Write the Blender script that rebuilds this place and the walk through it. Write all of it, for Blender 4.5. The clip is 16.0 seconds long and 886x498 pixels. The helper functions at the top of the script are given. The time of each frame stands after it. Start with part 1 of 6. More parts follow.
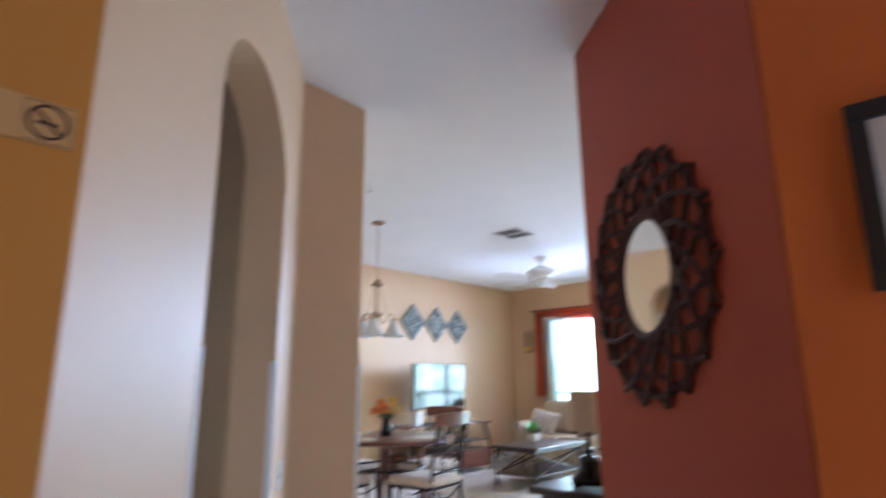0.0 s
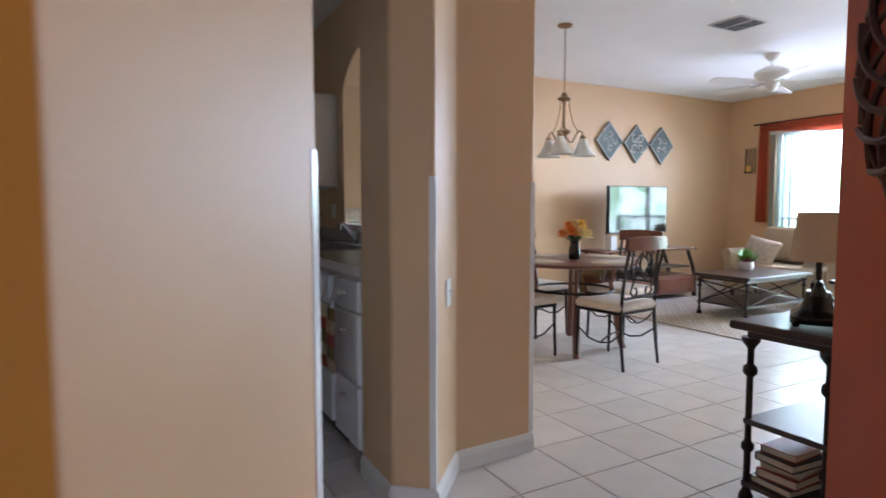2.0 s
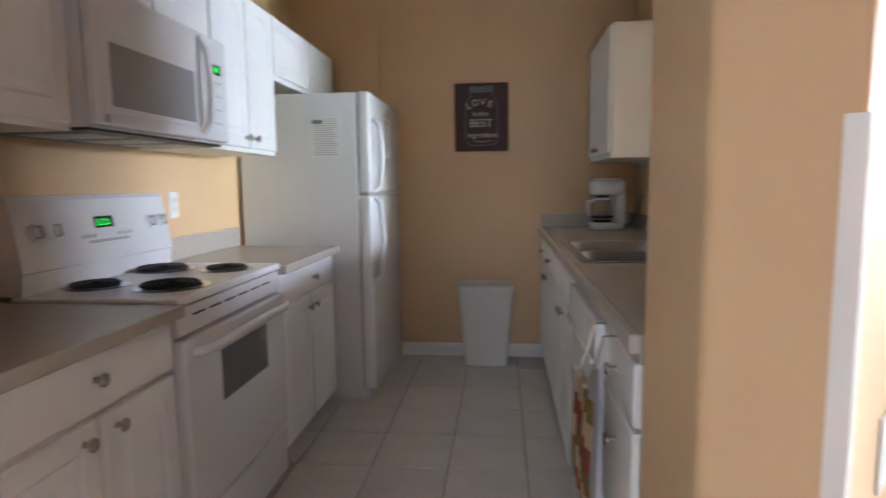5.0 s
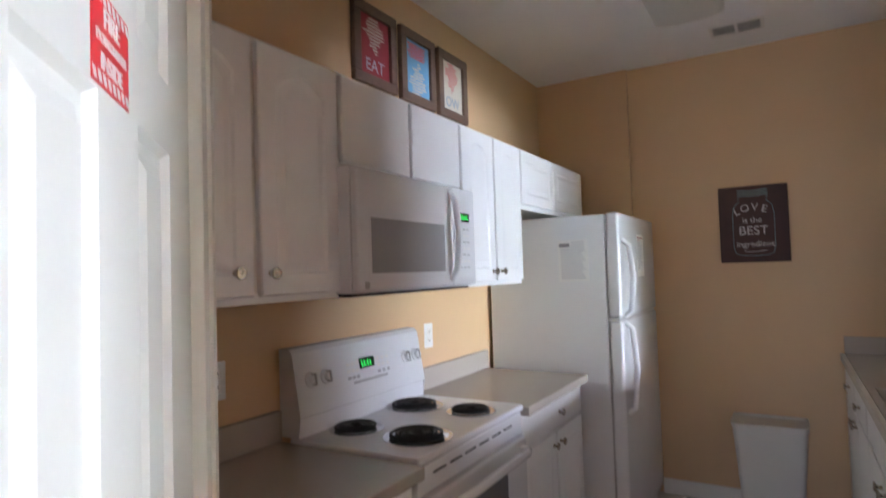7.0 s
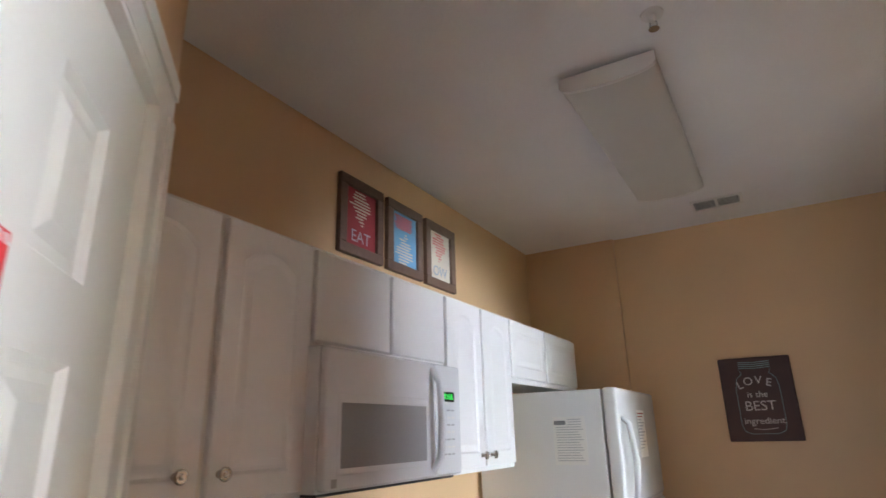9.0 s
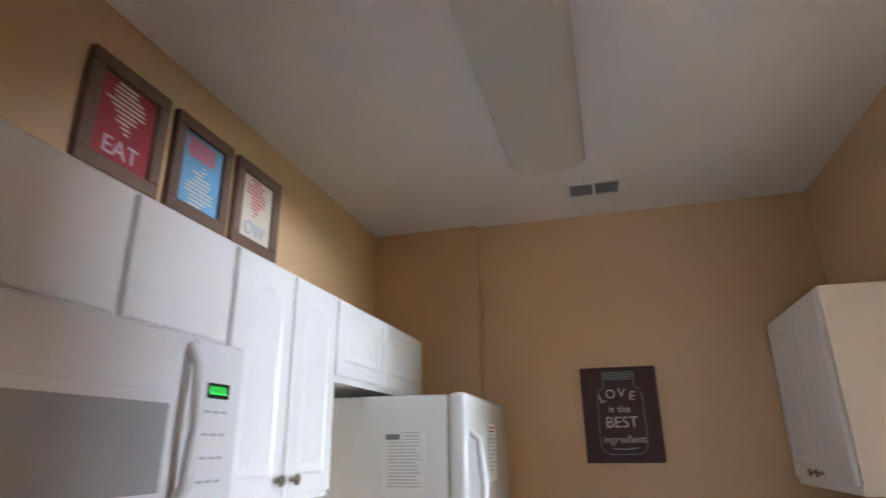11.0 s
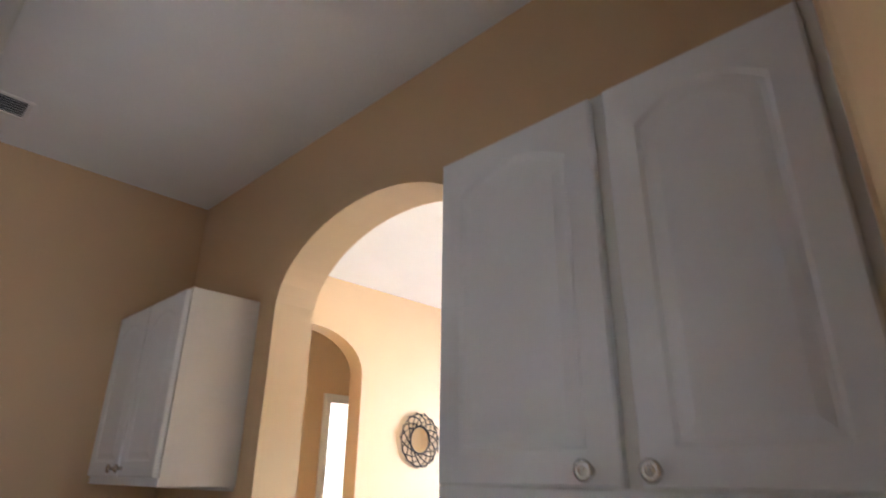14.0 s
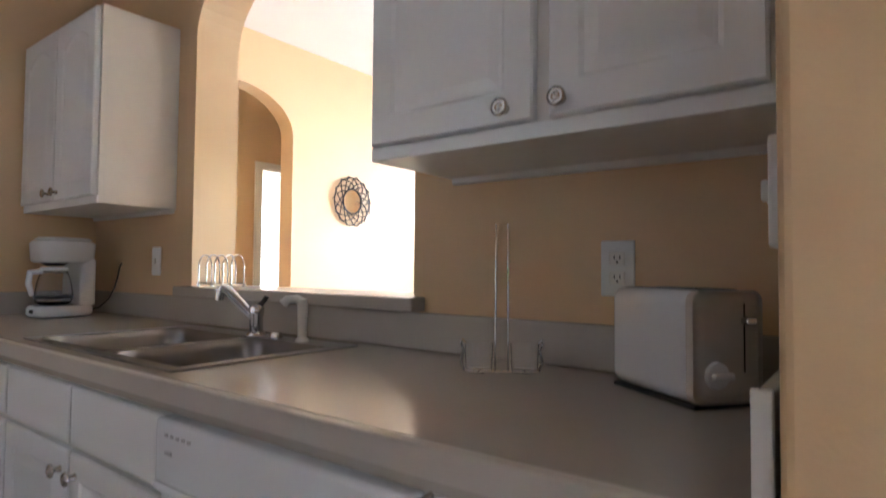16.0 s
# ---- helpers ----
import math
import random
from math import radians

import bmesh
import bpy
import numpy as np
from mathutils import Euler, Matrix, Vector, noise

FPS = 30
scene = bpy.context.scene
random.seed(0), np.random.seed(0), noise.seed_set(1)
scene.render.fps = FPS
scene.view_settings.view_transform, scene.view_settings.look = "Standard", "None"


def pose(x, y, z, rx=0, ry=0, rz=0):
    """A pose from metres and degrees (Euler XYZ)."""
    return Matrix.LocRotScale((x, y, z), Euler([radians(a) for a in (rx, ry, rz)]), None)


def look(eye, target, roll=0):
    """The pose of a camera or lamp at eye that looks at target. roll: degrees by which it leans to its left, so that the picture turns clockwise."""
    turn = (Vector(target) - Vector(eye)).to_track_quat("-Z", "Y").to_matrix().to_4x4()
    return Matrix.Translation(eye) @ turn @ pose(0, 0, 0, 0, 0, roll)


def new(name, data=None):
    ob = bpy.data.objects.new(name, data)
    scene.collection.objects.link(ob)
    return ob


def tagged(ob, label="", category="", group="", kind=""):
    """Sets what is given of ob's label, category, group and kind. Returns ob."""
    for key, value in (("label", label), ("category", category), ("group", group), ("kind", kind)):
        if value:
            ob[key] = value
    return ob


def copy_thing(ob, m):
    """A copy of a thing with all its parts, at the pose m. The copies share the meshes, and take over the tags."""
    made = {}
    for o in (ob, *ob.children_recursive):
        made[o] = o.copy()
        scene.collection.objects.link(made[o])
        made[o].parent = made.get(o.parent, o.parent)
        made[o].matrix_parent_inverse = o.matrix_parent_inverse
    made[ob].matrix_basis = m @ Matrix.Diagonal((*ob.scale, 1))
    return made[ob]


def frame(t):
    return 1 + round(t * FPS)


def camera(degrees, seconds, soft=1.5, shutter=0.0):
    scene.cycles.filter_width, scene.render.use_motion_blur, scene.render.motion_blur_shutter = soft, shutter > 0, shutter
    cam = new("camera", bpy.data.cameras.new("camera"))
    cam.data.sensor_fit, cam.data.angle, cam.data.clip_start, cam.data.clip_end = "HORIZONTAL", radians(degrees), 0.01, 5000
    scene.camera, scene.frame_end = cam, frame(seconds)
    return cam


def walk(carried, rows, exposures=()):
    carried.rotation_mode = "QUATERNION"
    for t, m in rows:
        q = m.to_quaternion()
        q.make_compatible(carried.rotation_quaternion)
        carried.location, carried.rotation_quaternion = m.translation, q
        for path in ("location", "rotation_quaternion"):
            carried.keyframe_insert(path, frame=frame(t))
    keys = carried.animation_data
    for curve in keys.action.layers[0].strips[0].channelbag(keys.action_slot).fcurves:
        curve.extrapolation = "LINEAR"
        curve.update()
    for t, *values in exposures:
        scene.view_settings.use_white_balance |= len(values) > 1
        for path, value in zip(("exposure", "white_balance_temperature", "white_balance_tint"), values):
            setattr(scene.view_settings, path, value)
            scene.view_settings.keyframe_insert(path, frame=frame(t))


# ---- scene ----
cam = camera(75.2, 16.0, shutter=0.5)
PATH = [
    (0, (-0.581, -0.464, 1.224), (0.867, 0.841, 1.673), -0.4),
    (0.5, (-0.627, -0.452, 1.22), (0.434, 1.227, 1.452), 0.1),
    (1, (-0.59, -0.48, 1.221), (0.288, 1.317, 1.261), -0.1),
    (1.5, (-0.438, -0.457, 1.202), (0.416, 1.35, 1.134), -0.3),
    (2, (-0.266, -0.281, 1.191), (0.68, 1.475, 1.049), -0.1),
    (2.5, (-0.102, -0.122, 1.199), (1.003, 1.534, 1.009), 0.0),
    (3, (0.097, 0.101, 1.219), (1.248, 1.723, 1.004), -0.1),
    (3.5, (0.209, 0.405, 1.21), (1.294, 2.071, 0.994), -0.0),
    (4, (0.264, 0.682, 1.227), (1.072, 2.499, 1.01), -0.0),
    (4.5, (0.318, 0.841, 1.241), (0.641, 2.803, 1.026), -0.6),
    (5, (0.325, 0.938, 1.236), (0.121, 2.915, 1.012), -0.7),
    (5.2, (0.321, 0.952, 1.255), (-0.006, 2.91, 1.015), -0.8),
    (7.3, (0.361, 1.062, 1.495), (-0.698, 2.746, 1.705), -1.5),
    (7.5, (0.367, 1.056, 1.519), (-0.691, 2.724, 1.828), -1.4),
    (8, (0.365, 1.05, 1.553), (-0.68, 2.678, 2.057), -1.4),
    (8.2, (0.355, 1.059, 1.561), (-0.686, 2.675, 2.113), -1.4),
    (10.3, (0.268, 1.574, 1.511), (-0.456, 3.325, 2.15), -1.2),
    (10.5, (0.224, 1.655, 1.522), (-0.467, 3.421, 2.157), -1.1),
    (11, (0.143, 1.866, 1.541), (-0.367, 3.687, 2.194), -0.7),
    (11.5, (0.101, 2.092, 1.515), (-0.156, 3.955, 2.195), -0.2),
    (12, (0.061, 2.21, 1.531), (0.051, 4.078, 2.246), -0.1),
    (12.5, (0.0, 2.185, 1.551), (0.405, 4.007, 2.27), 0.7),
    (13, (0.044, 2.099, 1.525), (0.964, 3.708, 2.277), 1.1),
    (13.5, (0.072, 2.06, 1.521), (1.245, 3.493, 2.276), 1.5),
    (14, (0.069, 2.046, 1.411), (1.397, 3.346, 2.152), 0.8),
    (14.5, (0.058, 2.032, 1.312), (1.495, 3.279, 1.928), 0.8),
    (15, (0.062, 2.027, 1.252), (1.575, 3.258, 1.694), 0.7),
    (15.5, (0.049, 2.025, 1.197), (1.617, 3.241, 1.449), 0.6),
    (16, (0.042, 2.02, 1.141), (1.632, 3.23, 1.212), 0.5),
]
walk(cam, [(t, look(eye, target, roll)) for t, eye, target, roll in PATH],
     exposures=[(0, -0.86, 4950, 16), (1.0, -0.90, 5100, 16), (2.0, -1.02, 5350, 17), (3.5, -0.85, 5500, 17), (4.2, -0.35, 5700, 16), (5.0, 0.27, 5800, 15), (7.3, 0.24, 5850, 18), (8.2, 0.22, 6000, 18),
                (10.3, 0.28, 6150, 18), (11.0, 0.28, 6050, 18), (12.5, 0.34, 6100, 18), (13.5, 0.28, 5900, 18), (14.5, 0.32, 5700, 18), (16.0, 0.58, 5650, 17)])


# ---- world and light ----
world = bpy.data.worlds.new("sky")
world.use_nodes = True
scene.world = world
wn = world.node_tree
sky = wn.nodes.new("ShaderNodeTexSky")
sky.sky_type = "NISHITA"
sky.sun_disc = False
sky.sun_elevation = radians(48)
sky.sun_rotation = radians(60)
wn.links.new(sky.outputs[0], wn.nodes["Background"].inputs[0])
wn.nodes["Background"].inputs[1].default_value = 0.12

sun = new("sun", bpy.data.lights.new("sun", "SUN"))
sun.data.energy = 2.5
sun.data.angle = radians(0.5)
sun.data.color = (1.0, 0.95, 0.87)
sun.matrix_world = look((0, 0, 10), (-3, 5, 4))

glass_light = new("window_daylight", bpy.data.lights.new("window_daylight", "AREA"))
glass_light.data.shape = "RECTANGLE"
glass_light.data.size, glass_light.data.size_y = 2.6, 0.58
glass_light.data.energy = 170
glass_light.data.spread = radians(110)
# power of the fill lamp added behind the viewer
FILL_W = 24
glass_light.data.color = (0.94, 0.97, 1.10)
glass_light.matrix_world = look((7.98, 3.32, 1.92), (0, 3.32, 1.1))

# ---- materials ----
def mat(name, color, rough=0.5, metal=0.0, var=0.06, scale=6.0, bump=0.0, bump_scale=120.0, spec=0.5, obj_var=0.0, stretch=None, coat=0.0, rvar=0.08):
    """A painted, metal, cloth or stone surface: two scales of variation, fine relief, uneven gloss."""
    m = bpy.data.materials.new(name)
    m.use_nodes = True
    nt = m.node_tree
    N, L = nt.nodes, nt.links
    b = N["Principled BSDF"]
    tc = N.new("ShaderNodeTexCoord")
    mp = N.new("ShaderNodeMapping")
    if stretch:
        mp.inputs["Scale"].default_value = stretch
    L.new(tc.outputs["Object"], mp.inputs[0])
    n1 = N.new("ShaderNodeTexNoise")
    n1.inputs["Scale"].default_value = scale
    n1.inputs["Detail"].default_value = 5
    n2 = N.new("ShaderNodeTexNoise")
    n2.inputs["Scale"].default_value = bump_scale
    n2.inputs["Detail"].default_value = 3
    L.new(mp.outputs[0], n1.inputs[0])
    L.new(mp.outputs[0], n2.inputs[0])
    add = N.new("ShaderNodeMath")
    add.operation = "ADD"
    h = N.new("ShaderNodeMath")
    h.operation = "MULTIPLY"
    h.inputs[1].default_value = 0.35
    L.new(n2.outputs[0], h.inputs[0])
    L.new(n1.outputs[0], add.inputs[0])
    L.new(h.outputs[0], add.inputs[1])
    ramp = N.new("ShaderNodeMapRange")
    ramp.inputs[1].default_value, ramp.inputs[2].default_value = 0.35, 1.0
    ramp.inputs[3].default_value, ramp.inputs[4].default_value = 1 - var, 1 + var
    L.new(add.outputs[0], ramp.inputs[0])
    last = ramp.outputs[0]
    if obj_var:
        oi = N.new("ShaderNodeObjectInfo")
        orr = N.new("ShaderNodeMapRange")
        orr.inputs[3].default_value, orr.inputs[4].default_value = 1 - obj_var, 1 + obj_var
        L.new(oi.outputs["Random"], orr.inputs[0])
        mul = N.new("ShaderNodeMath")
        mul.operation = "MULTIPLY"
        L.new(last, mul.inputs[0])
        L.new(orr.outputs[0], mul.inputs[1])
        last = mul.outputs[0]
    mx = N.new("ShaderNodeMix")
    mx.data_type = "RGBA"
    mx.blend_type = "MULTIPLY"
    mx.inputs[0].default_value = 1.0
    mx.inputs[6].default_value = (*color, 1)
    L.new(last, mx.inputs[7])
    L.new(mx.outputs[2], b.inputs["Base Color"])
    rr = N.new("ShaderNodeMapRange")
    rr.inputs[3].default_value, rr.inputs[4].default_value = max(0.02, rough - rvar), min(1, rough + rvar)
    L.new(n1.outputs[0], rr.inputs[0])
    L.new(rr.outputs[0], b.inputs["Roughness"])
    b.inputs["Metallic"].default_value = metal
    b.inputs["Specular IOR Level"].default_value = spec
    b.inputs["Coat Weight"].default_value = coat
    if bump:
        bp = N.new("ShaderNodeBump")
        bp.inputs["Strength"].default_value = bump
        bp.inputs["Distance"].default_value = 0.002
        L.new(n2.outputs[0], bp.inputs["Height"])
        L.new(bp.outputs[0], b.inputs["Normal"])
    return m


def glass(name, tint=(1, 1, 1), rough=0.0):
    m = bpy.data.materials.new(name)
    m.use_nodes = True
    b = m.node_tree.nodes["Principled BSDF"]
    b.inputs["Base Color"].default_value = (*tint, 1)
    b.inputs["Roughness"].default_value = rough
    b.inputs["Transmission Weight"].default_value = 1.0
    b.inputs["IOR"].default_value = 1.45
    return m


def glow(name, color, strength):
    m = bpy.data.materials.new(name)
    m.use_nodes = True
    b = m.node_tree.nodes["Principled BSDF"]
    b.inputs["Base Color"].default_value = (*color, 1)
    b.inputs["Emission Color"].default_value = (*color, 1)
    b.inputs["Emission Strength"].default_value = strength
    return m


M_TAN = mat("tan_wall_paint", (0.672, 0.457, 0.252), 0.5, bump=0.25, bump_scale=160, var=0.04, scale=2.5)
M_MUSTARD = mat("mustard_wall_paint", (0.62, 0.30, 0.045), 0.7, spec=0.25, bump=0.25, bump_scale=160, var=0.05, scale=2.5)
M_RED = mat("brick_red_wall_paint", (0.40, 0.072, 0.03), 0.62, bump=0.25, bump_scale=160, var=0.06, scale=2.5)
M_ORANGE = mat("burnt_orange_wall_paint", (0.58, 0.15, 0.022), 0.65, spec=0.3, bump=0.25, bump_scale=160, var=0.05, scale=2.5)
M_CEIL = mat("white_ceiling_paint", (0.88, 0.87, 0.85), 0.9, bump=0.8, bump_scale=90, var=0.03, scale=3)
M_TRIM = mat("white_trim_paint", (0.80, 0.78, 0.73), 0.35, var=0.03, bump=0.05)
M_CAB = mat("white_thermofoil", (0.85, 0.85, 0.84), 0.33, var=0.035, scale=3, bump=0.04, bump_scale=60)
M_CABSIDE = mat("white_cabinet_side", (0.78, 0.76, 0.71), 0.4, var=0.04, scale=3, bump=0.06, bump_scale=50)
M_APPL = mat("white_appliance_enamel", (0.80, 0.81, 0.82), 0.22, var=0.02, scale=4, bump=0.06, bump_scale=260)
M_GREY = mat("grey_plastic", (0.42, 0.42, 0.42), 0.4, var=0.05)
M_DARKGLASS = mat("dark_oven_glass", (0.16, 0.16, 0.17), 0.12, var=0.03)
M_BLACK = mat("black_plastic", (0.015, 0.015, 0.016), 0.4, var=0.1)
M_COIL = mat("black_burner_coil", (0.02, 0.02, 0.02), 0.55, metal=0.4, var=0.2)
M_CHROME = mat("chrome", (0.58, 0.59, 0.61), 0.09, metal=1.0, var=0.03)
M_NICKEL = mat("satin_nickel", (0.50, 0.46, 0.40), 0.25, metal=1.0, var=0.08)
M_STEEL = mat("brushed_steel", (0.26, 0.25, 0.24), 0.34, metal=1.0, var=0.03, scale=30, stretch=(1, 20, 1))
M_LAM = mat("grey_beige_laminate", (0.47, 0.42, 0.36), 0.22, var=0.03, scale=2.5, rvar=0.01)
M_LAMEDGE = mat("laminate_edge", (0.50, 0.45, 0.39), 0.4, var=0.04, scale=9)
M_TILE = mat("ceramic_floor_tile", (0.70, 0.65, 0.60), 0.24, var=0.07, scale=5, bump=0.12, bump_scale=40, obj_var=0.03)
M_GROUT = mat("grey_grout", (0.24, 0.215, 0.19), 0.9, var=0.12, scale=12, bump=0.4)
M_PLASTER = mat("plastic_bin", (0.72, 0.70, 0.64), 0.4, var=0.03)
M_BROWNSIGN = mat("dark_brown_canvas", (0.062, 0.028, 0.022), 0.6, var=0.25, scale=14, bump=0.2)
M_CHALK = mat("chalk_white_lettering", (0.62, 0.58, 0.54), 0.8, var=0.2, scale=60)
M_TEAL = mat("pale_teal_print", (0.22, 0.34, 0.34), 0.8, var=0.2, scale=60)
M_WHITE = mat("white_paper", (0.80, 0.80, 0.78), 0.7, var=0.02)
M_INK = mat("grey_ink", (0.22, 0.22, 0.24), 0.8, var=0.1)
M_PALEINK = mat("fine_grey_print", (0.46, 0.46, 0.49), 0.8, var=0.1)
M_RUST = mat("red_print", (0.32, 0.035, 0.045), 0.6, var=0.08)
M_REDSTICK = mat("red_sticker", (0.62, 0.025, 0.03), 0.4, var=0.04)
M_BLUEPR = mat("blue_print", (0.17, 0.40, 0.62), 0.6, var=0.08)
M_PINK = mat("coral_print", (0.60, 0.13, 0.13), 0.6, var=0.1)
M_FRAMEBR = mat("weathered_brown_frame", (0.16, 0.10, 0.07), 0.5, var=0.25, scale=12, stretch=(1, 6, 6), bump=0.2)
M_GREEN = glow("green_clock_digits", (0.05, 1.0, 0.12), 1.6)
M_GREENBACK = mat("display_window", (0.01, 0.03, 0.012), 0.2, var=0.02)
M_LENS = mat("acrylic_lamp_cover", (0.66, 0.64, 0.58), 0.45, var=0.05, scale=3, bump=0.5, bump_scale=240)
M_VENTDARK = mat("vent_shadow", (0.05, 0.05, 0.05), 0.9, var=0.05)
M_CLEAR = glass("clear_glass")
M_MIRROR = mat("mirror_glass", (0.86, 0.87, 0.86), 0.03, metal=1.0, var=0.005)

# ---- mesh helpers ----
def part(name, bm, material, parent=None, label="", m=None):
    """Links a bmesh as one mesh object under a thing or a part."""
    me = bpy.data.meshes.new(name)
    bmesh.ops.recalc_face_normals(bm, faces=bm.faces[:])
    bm.to_mesh(me)
    bm.free()
    me.materials.append(material)
    ob = new(name, me)
    if parent is not None:
        ob.parent = parent
    if m is not None:
        ob.matrix_basis = m
    if label:
        ob["label"] = label
    return ob


def thing(name, label, category, group="", kind="", m=None):
    ob = new(name)
    ob.empty_display_size = 0.1
    if m is not None:
        ob.matrix_basis = m
    return tagged(ob, label, category, group, kind)


def B():
    return bmesh.new()


def bx(bm, x0, x1, y0, y1, z0, z1, bev=0.0, seg=2, m=None):
    c = Matrix.Translation(((x0 + x1) / 2, (y0 + y1) / 2, (z0 + z1) / 2)) @ Matrix.Diagonal((abs(x1 - x0), abs(y1 - y0), abs(z1 - z0), 1))
    if m is not None:
        c = m @ c
    r = bmesh.ops.create_cube(bm, size=1.0, matrix=c)
    if bev:
        es = list({e for v in r["verts"] for e in v.link_edges})
        bmesh.ops.bevel(bm, geom=es, offset=bev, segments=seg, affect="EDGES", profile=0.5)
    return bm


def box(x0, x1, y0, y1, z0, z1, bev=0.0, seg=2):
    return bx(B(), x0, x1, y0, y1, z0, z1, bev, seg)


def prism(pts, z0, z1, bev=0.0):
    """An upright solid on a plan outline."""
    bm = B()
    lo = [bm.verts.new((x, y, z0)) for x, y in pts]
    hi = [bm.verts.new((x, y, z1)) for x, y in pts]
    bm.faces.new(lo)
    bm.faces.new(hi)
    n = len(pts)
    for i in range(n):
        bm.faces.new((lo[i], lo[(i + 1) % n], hi[(i + 1) % n], hi[i]))
    if bev:
        es = [e for e in bm.edges if abs(e.verts[0].co.z - e.verts[1].co.z) > 0.1]
        bmesh.ops.bevel(bm, geom=es, offset=bev, segments=3, affect="EDGES", profile=0.5)
    bmesh.ops.triangulate(bm, faces=[f for f in bm.faces if len(f.verts) > 4])
    return bm


def slab(bm, pts, d0, d1, m):
    """Extrudes an outline given in a plane's (s, z) from depth d0 to d1; m takes (s, depth, z) to the place."""
    lo = [bm.verts.new(m @ Vector((s, d0, z))) for s, z in pts]
    hi = [bm.verts.new(m @ Vector((s, d1, z))) for s, z in pts]
    f = [bm.faces.new(lo), bm.faces.new(hi)]
    n = len(pts)
    for i in range(n):
        bm.faces.new((lo[i], lo[(i + 1) % n], hi[(i + 1) % n], hi[i]))
    bmesh.ops.triangulate(bm, faces=f)
    return bm


def lathe(profile, n=24, bm=None, m=None):
    """Turns a profile of (radius, z) about the z axis."""
    bm = bm or B()
    m = m or Matrix()
    rings = []
    for r, z in profile:
        if r < 1e-5:
            rings.append([bm.verts.new(m @ Vector((0, 0, z)))])
        else:
            rings.append([bm.verts.new(m @ Vector((r * math.cos(2 * math.pi * i / n), r * math.sin(2 * math.pi * i / n), z))) for i in range(n)])
    for a, b in zip(rings, rings[1:]):
        for i in range(n):
            j = (i + 1) % n
            if len(a) == 1 and len(b) == 1:
                continue
            if len(a) == 1:
                bm.faces.new((a[0], b[i], b[j]))
            elif len(b) == 1:
                bm.faces.new((a[i], a[j], b[0]))
            else:
                bm.faces.new((a[i], a[j], b[j], b[i]))
    for ring, first in ((rings[0], True), (rings[-1], False)):
        if len(ring) > 1:
            bm.faces.new(ring)
    return bm


def tube(pts, r, n=8, bm=None, closed=False):
    """A round bar along points; r is one radius or one for each point."""
    bm = bm or B()
    pts = [Vector(p) for p in pts]
    k = len(pts)
    rs = r if isinstance(r, (list, tuple)) else [r] * k
    rings, up = [], None
    for i, p in enumerate(pts):
        a = pts[(i - 1) % k] if (closed or i) else p
        c = pts[(i + 1) % k] if (closed or i < k - 1) else p
        t = (c - a).normalized()
        if up is None:
            up = t.orthogonal().normalized()
        up = (up - t * up.dot(t)).normalized()
        side = t.cross(up)
        rings.append([bm.verts.new(p + rs[i] * (math.cos(2 * math.pi * j / n) * up + math.sin(2 * math.pi * j / n) * side)) for j in range(n)])
    pairs = list(zip(rings, rings[1:])) + ([(rings[-1], rings[0])] if closed else [])
    for a, b in pairs:
        for j in range(n):
            bm.faces.new((a[j], a[(j + 1) % n], b[(j + 1) % n], b[j]))
    if not closed:
        bm.faces.new(rings[0])
        bm.faces.new(rings[-1])
    return bm


def arc(cx, cy, r, a0, a1, n=12):
    return [(cx + r * math.cos(radians(a0 + (a1 - a0) * i / n)), cy + r * math.sin(radians(a0 + (a1 - a0) * i / n))) for i in range(n + 1)]


def smooth(ob, angle=40):
    me = ob.data
    me.polygons.foreach_set("use_smooth", [True] * len(me.polygons))
    me.set_sharp_from_angle(angle=radians(angle))
    return ob


def lettering(text, size, material, parent, m, name="lettering", extrude=0.0006, align="CENTER", label="", bold=0.0):
    cu = bpy.data.curves.new(name, "FONT")
    cu.body, cu.size, cu.extrude, cu.align_x, cu.align_y = text, size, extrude, align, "CENTER"
    cu.offset = bold
    tmp = bpy.data.objects.new("tmp", cu)
    scene.collection.objects.link(tmp)
    dg = bpy.context.evaluated_depsgraph_get()
    me = bpy.data.meshes.new_from_object(tmp.evaluated_get(dg))
    bpy.data.objects.remove(tmp)
    me.name = name
    me.materials.clear()
    me.materials.append(material)
    ob = new(name, me)
    ob.parent = parent
    ob.matrix_basis = m
    if label:
        ob["label"] = label
    return ob


def along(p0, p1):
    """Takes (s, depth, z) to the world: s runs from p0 to p1, depth to the left of that way."""
    d = (Vector(p1) - Vector(p0)).normalized()
    return Matrix(((d.x, -d.y, 0, p0[0]), (d.y, d.x, 0, p0[1]), (0, 0, 1, 0), (0, 0, 0, 1)))


H = 2.775


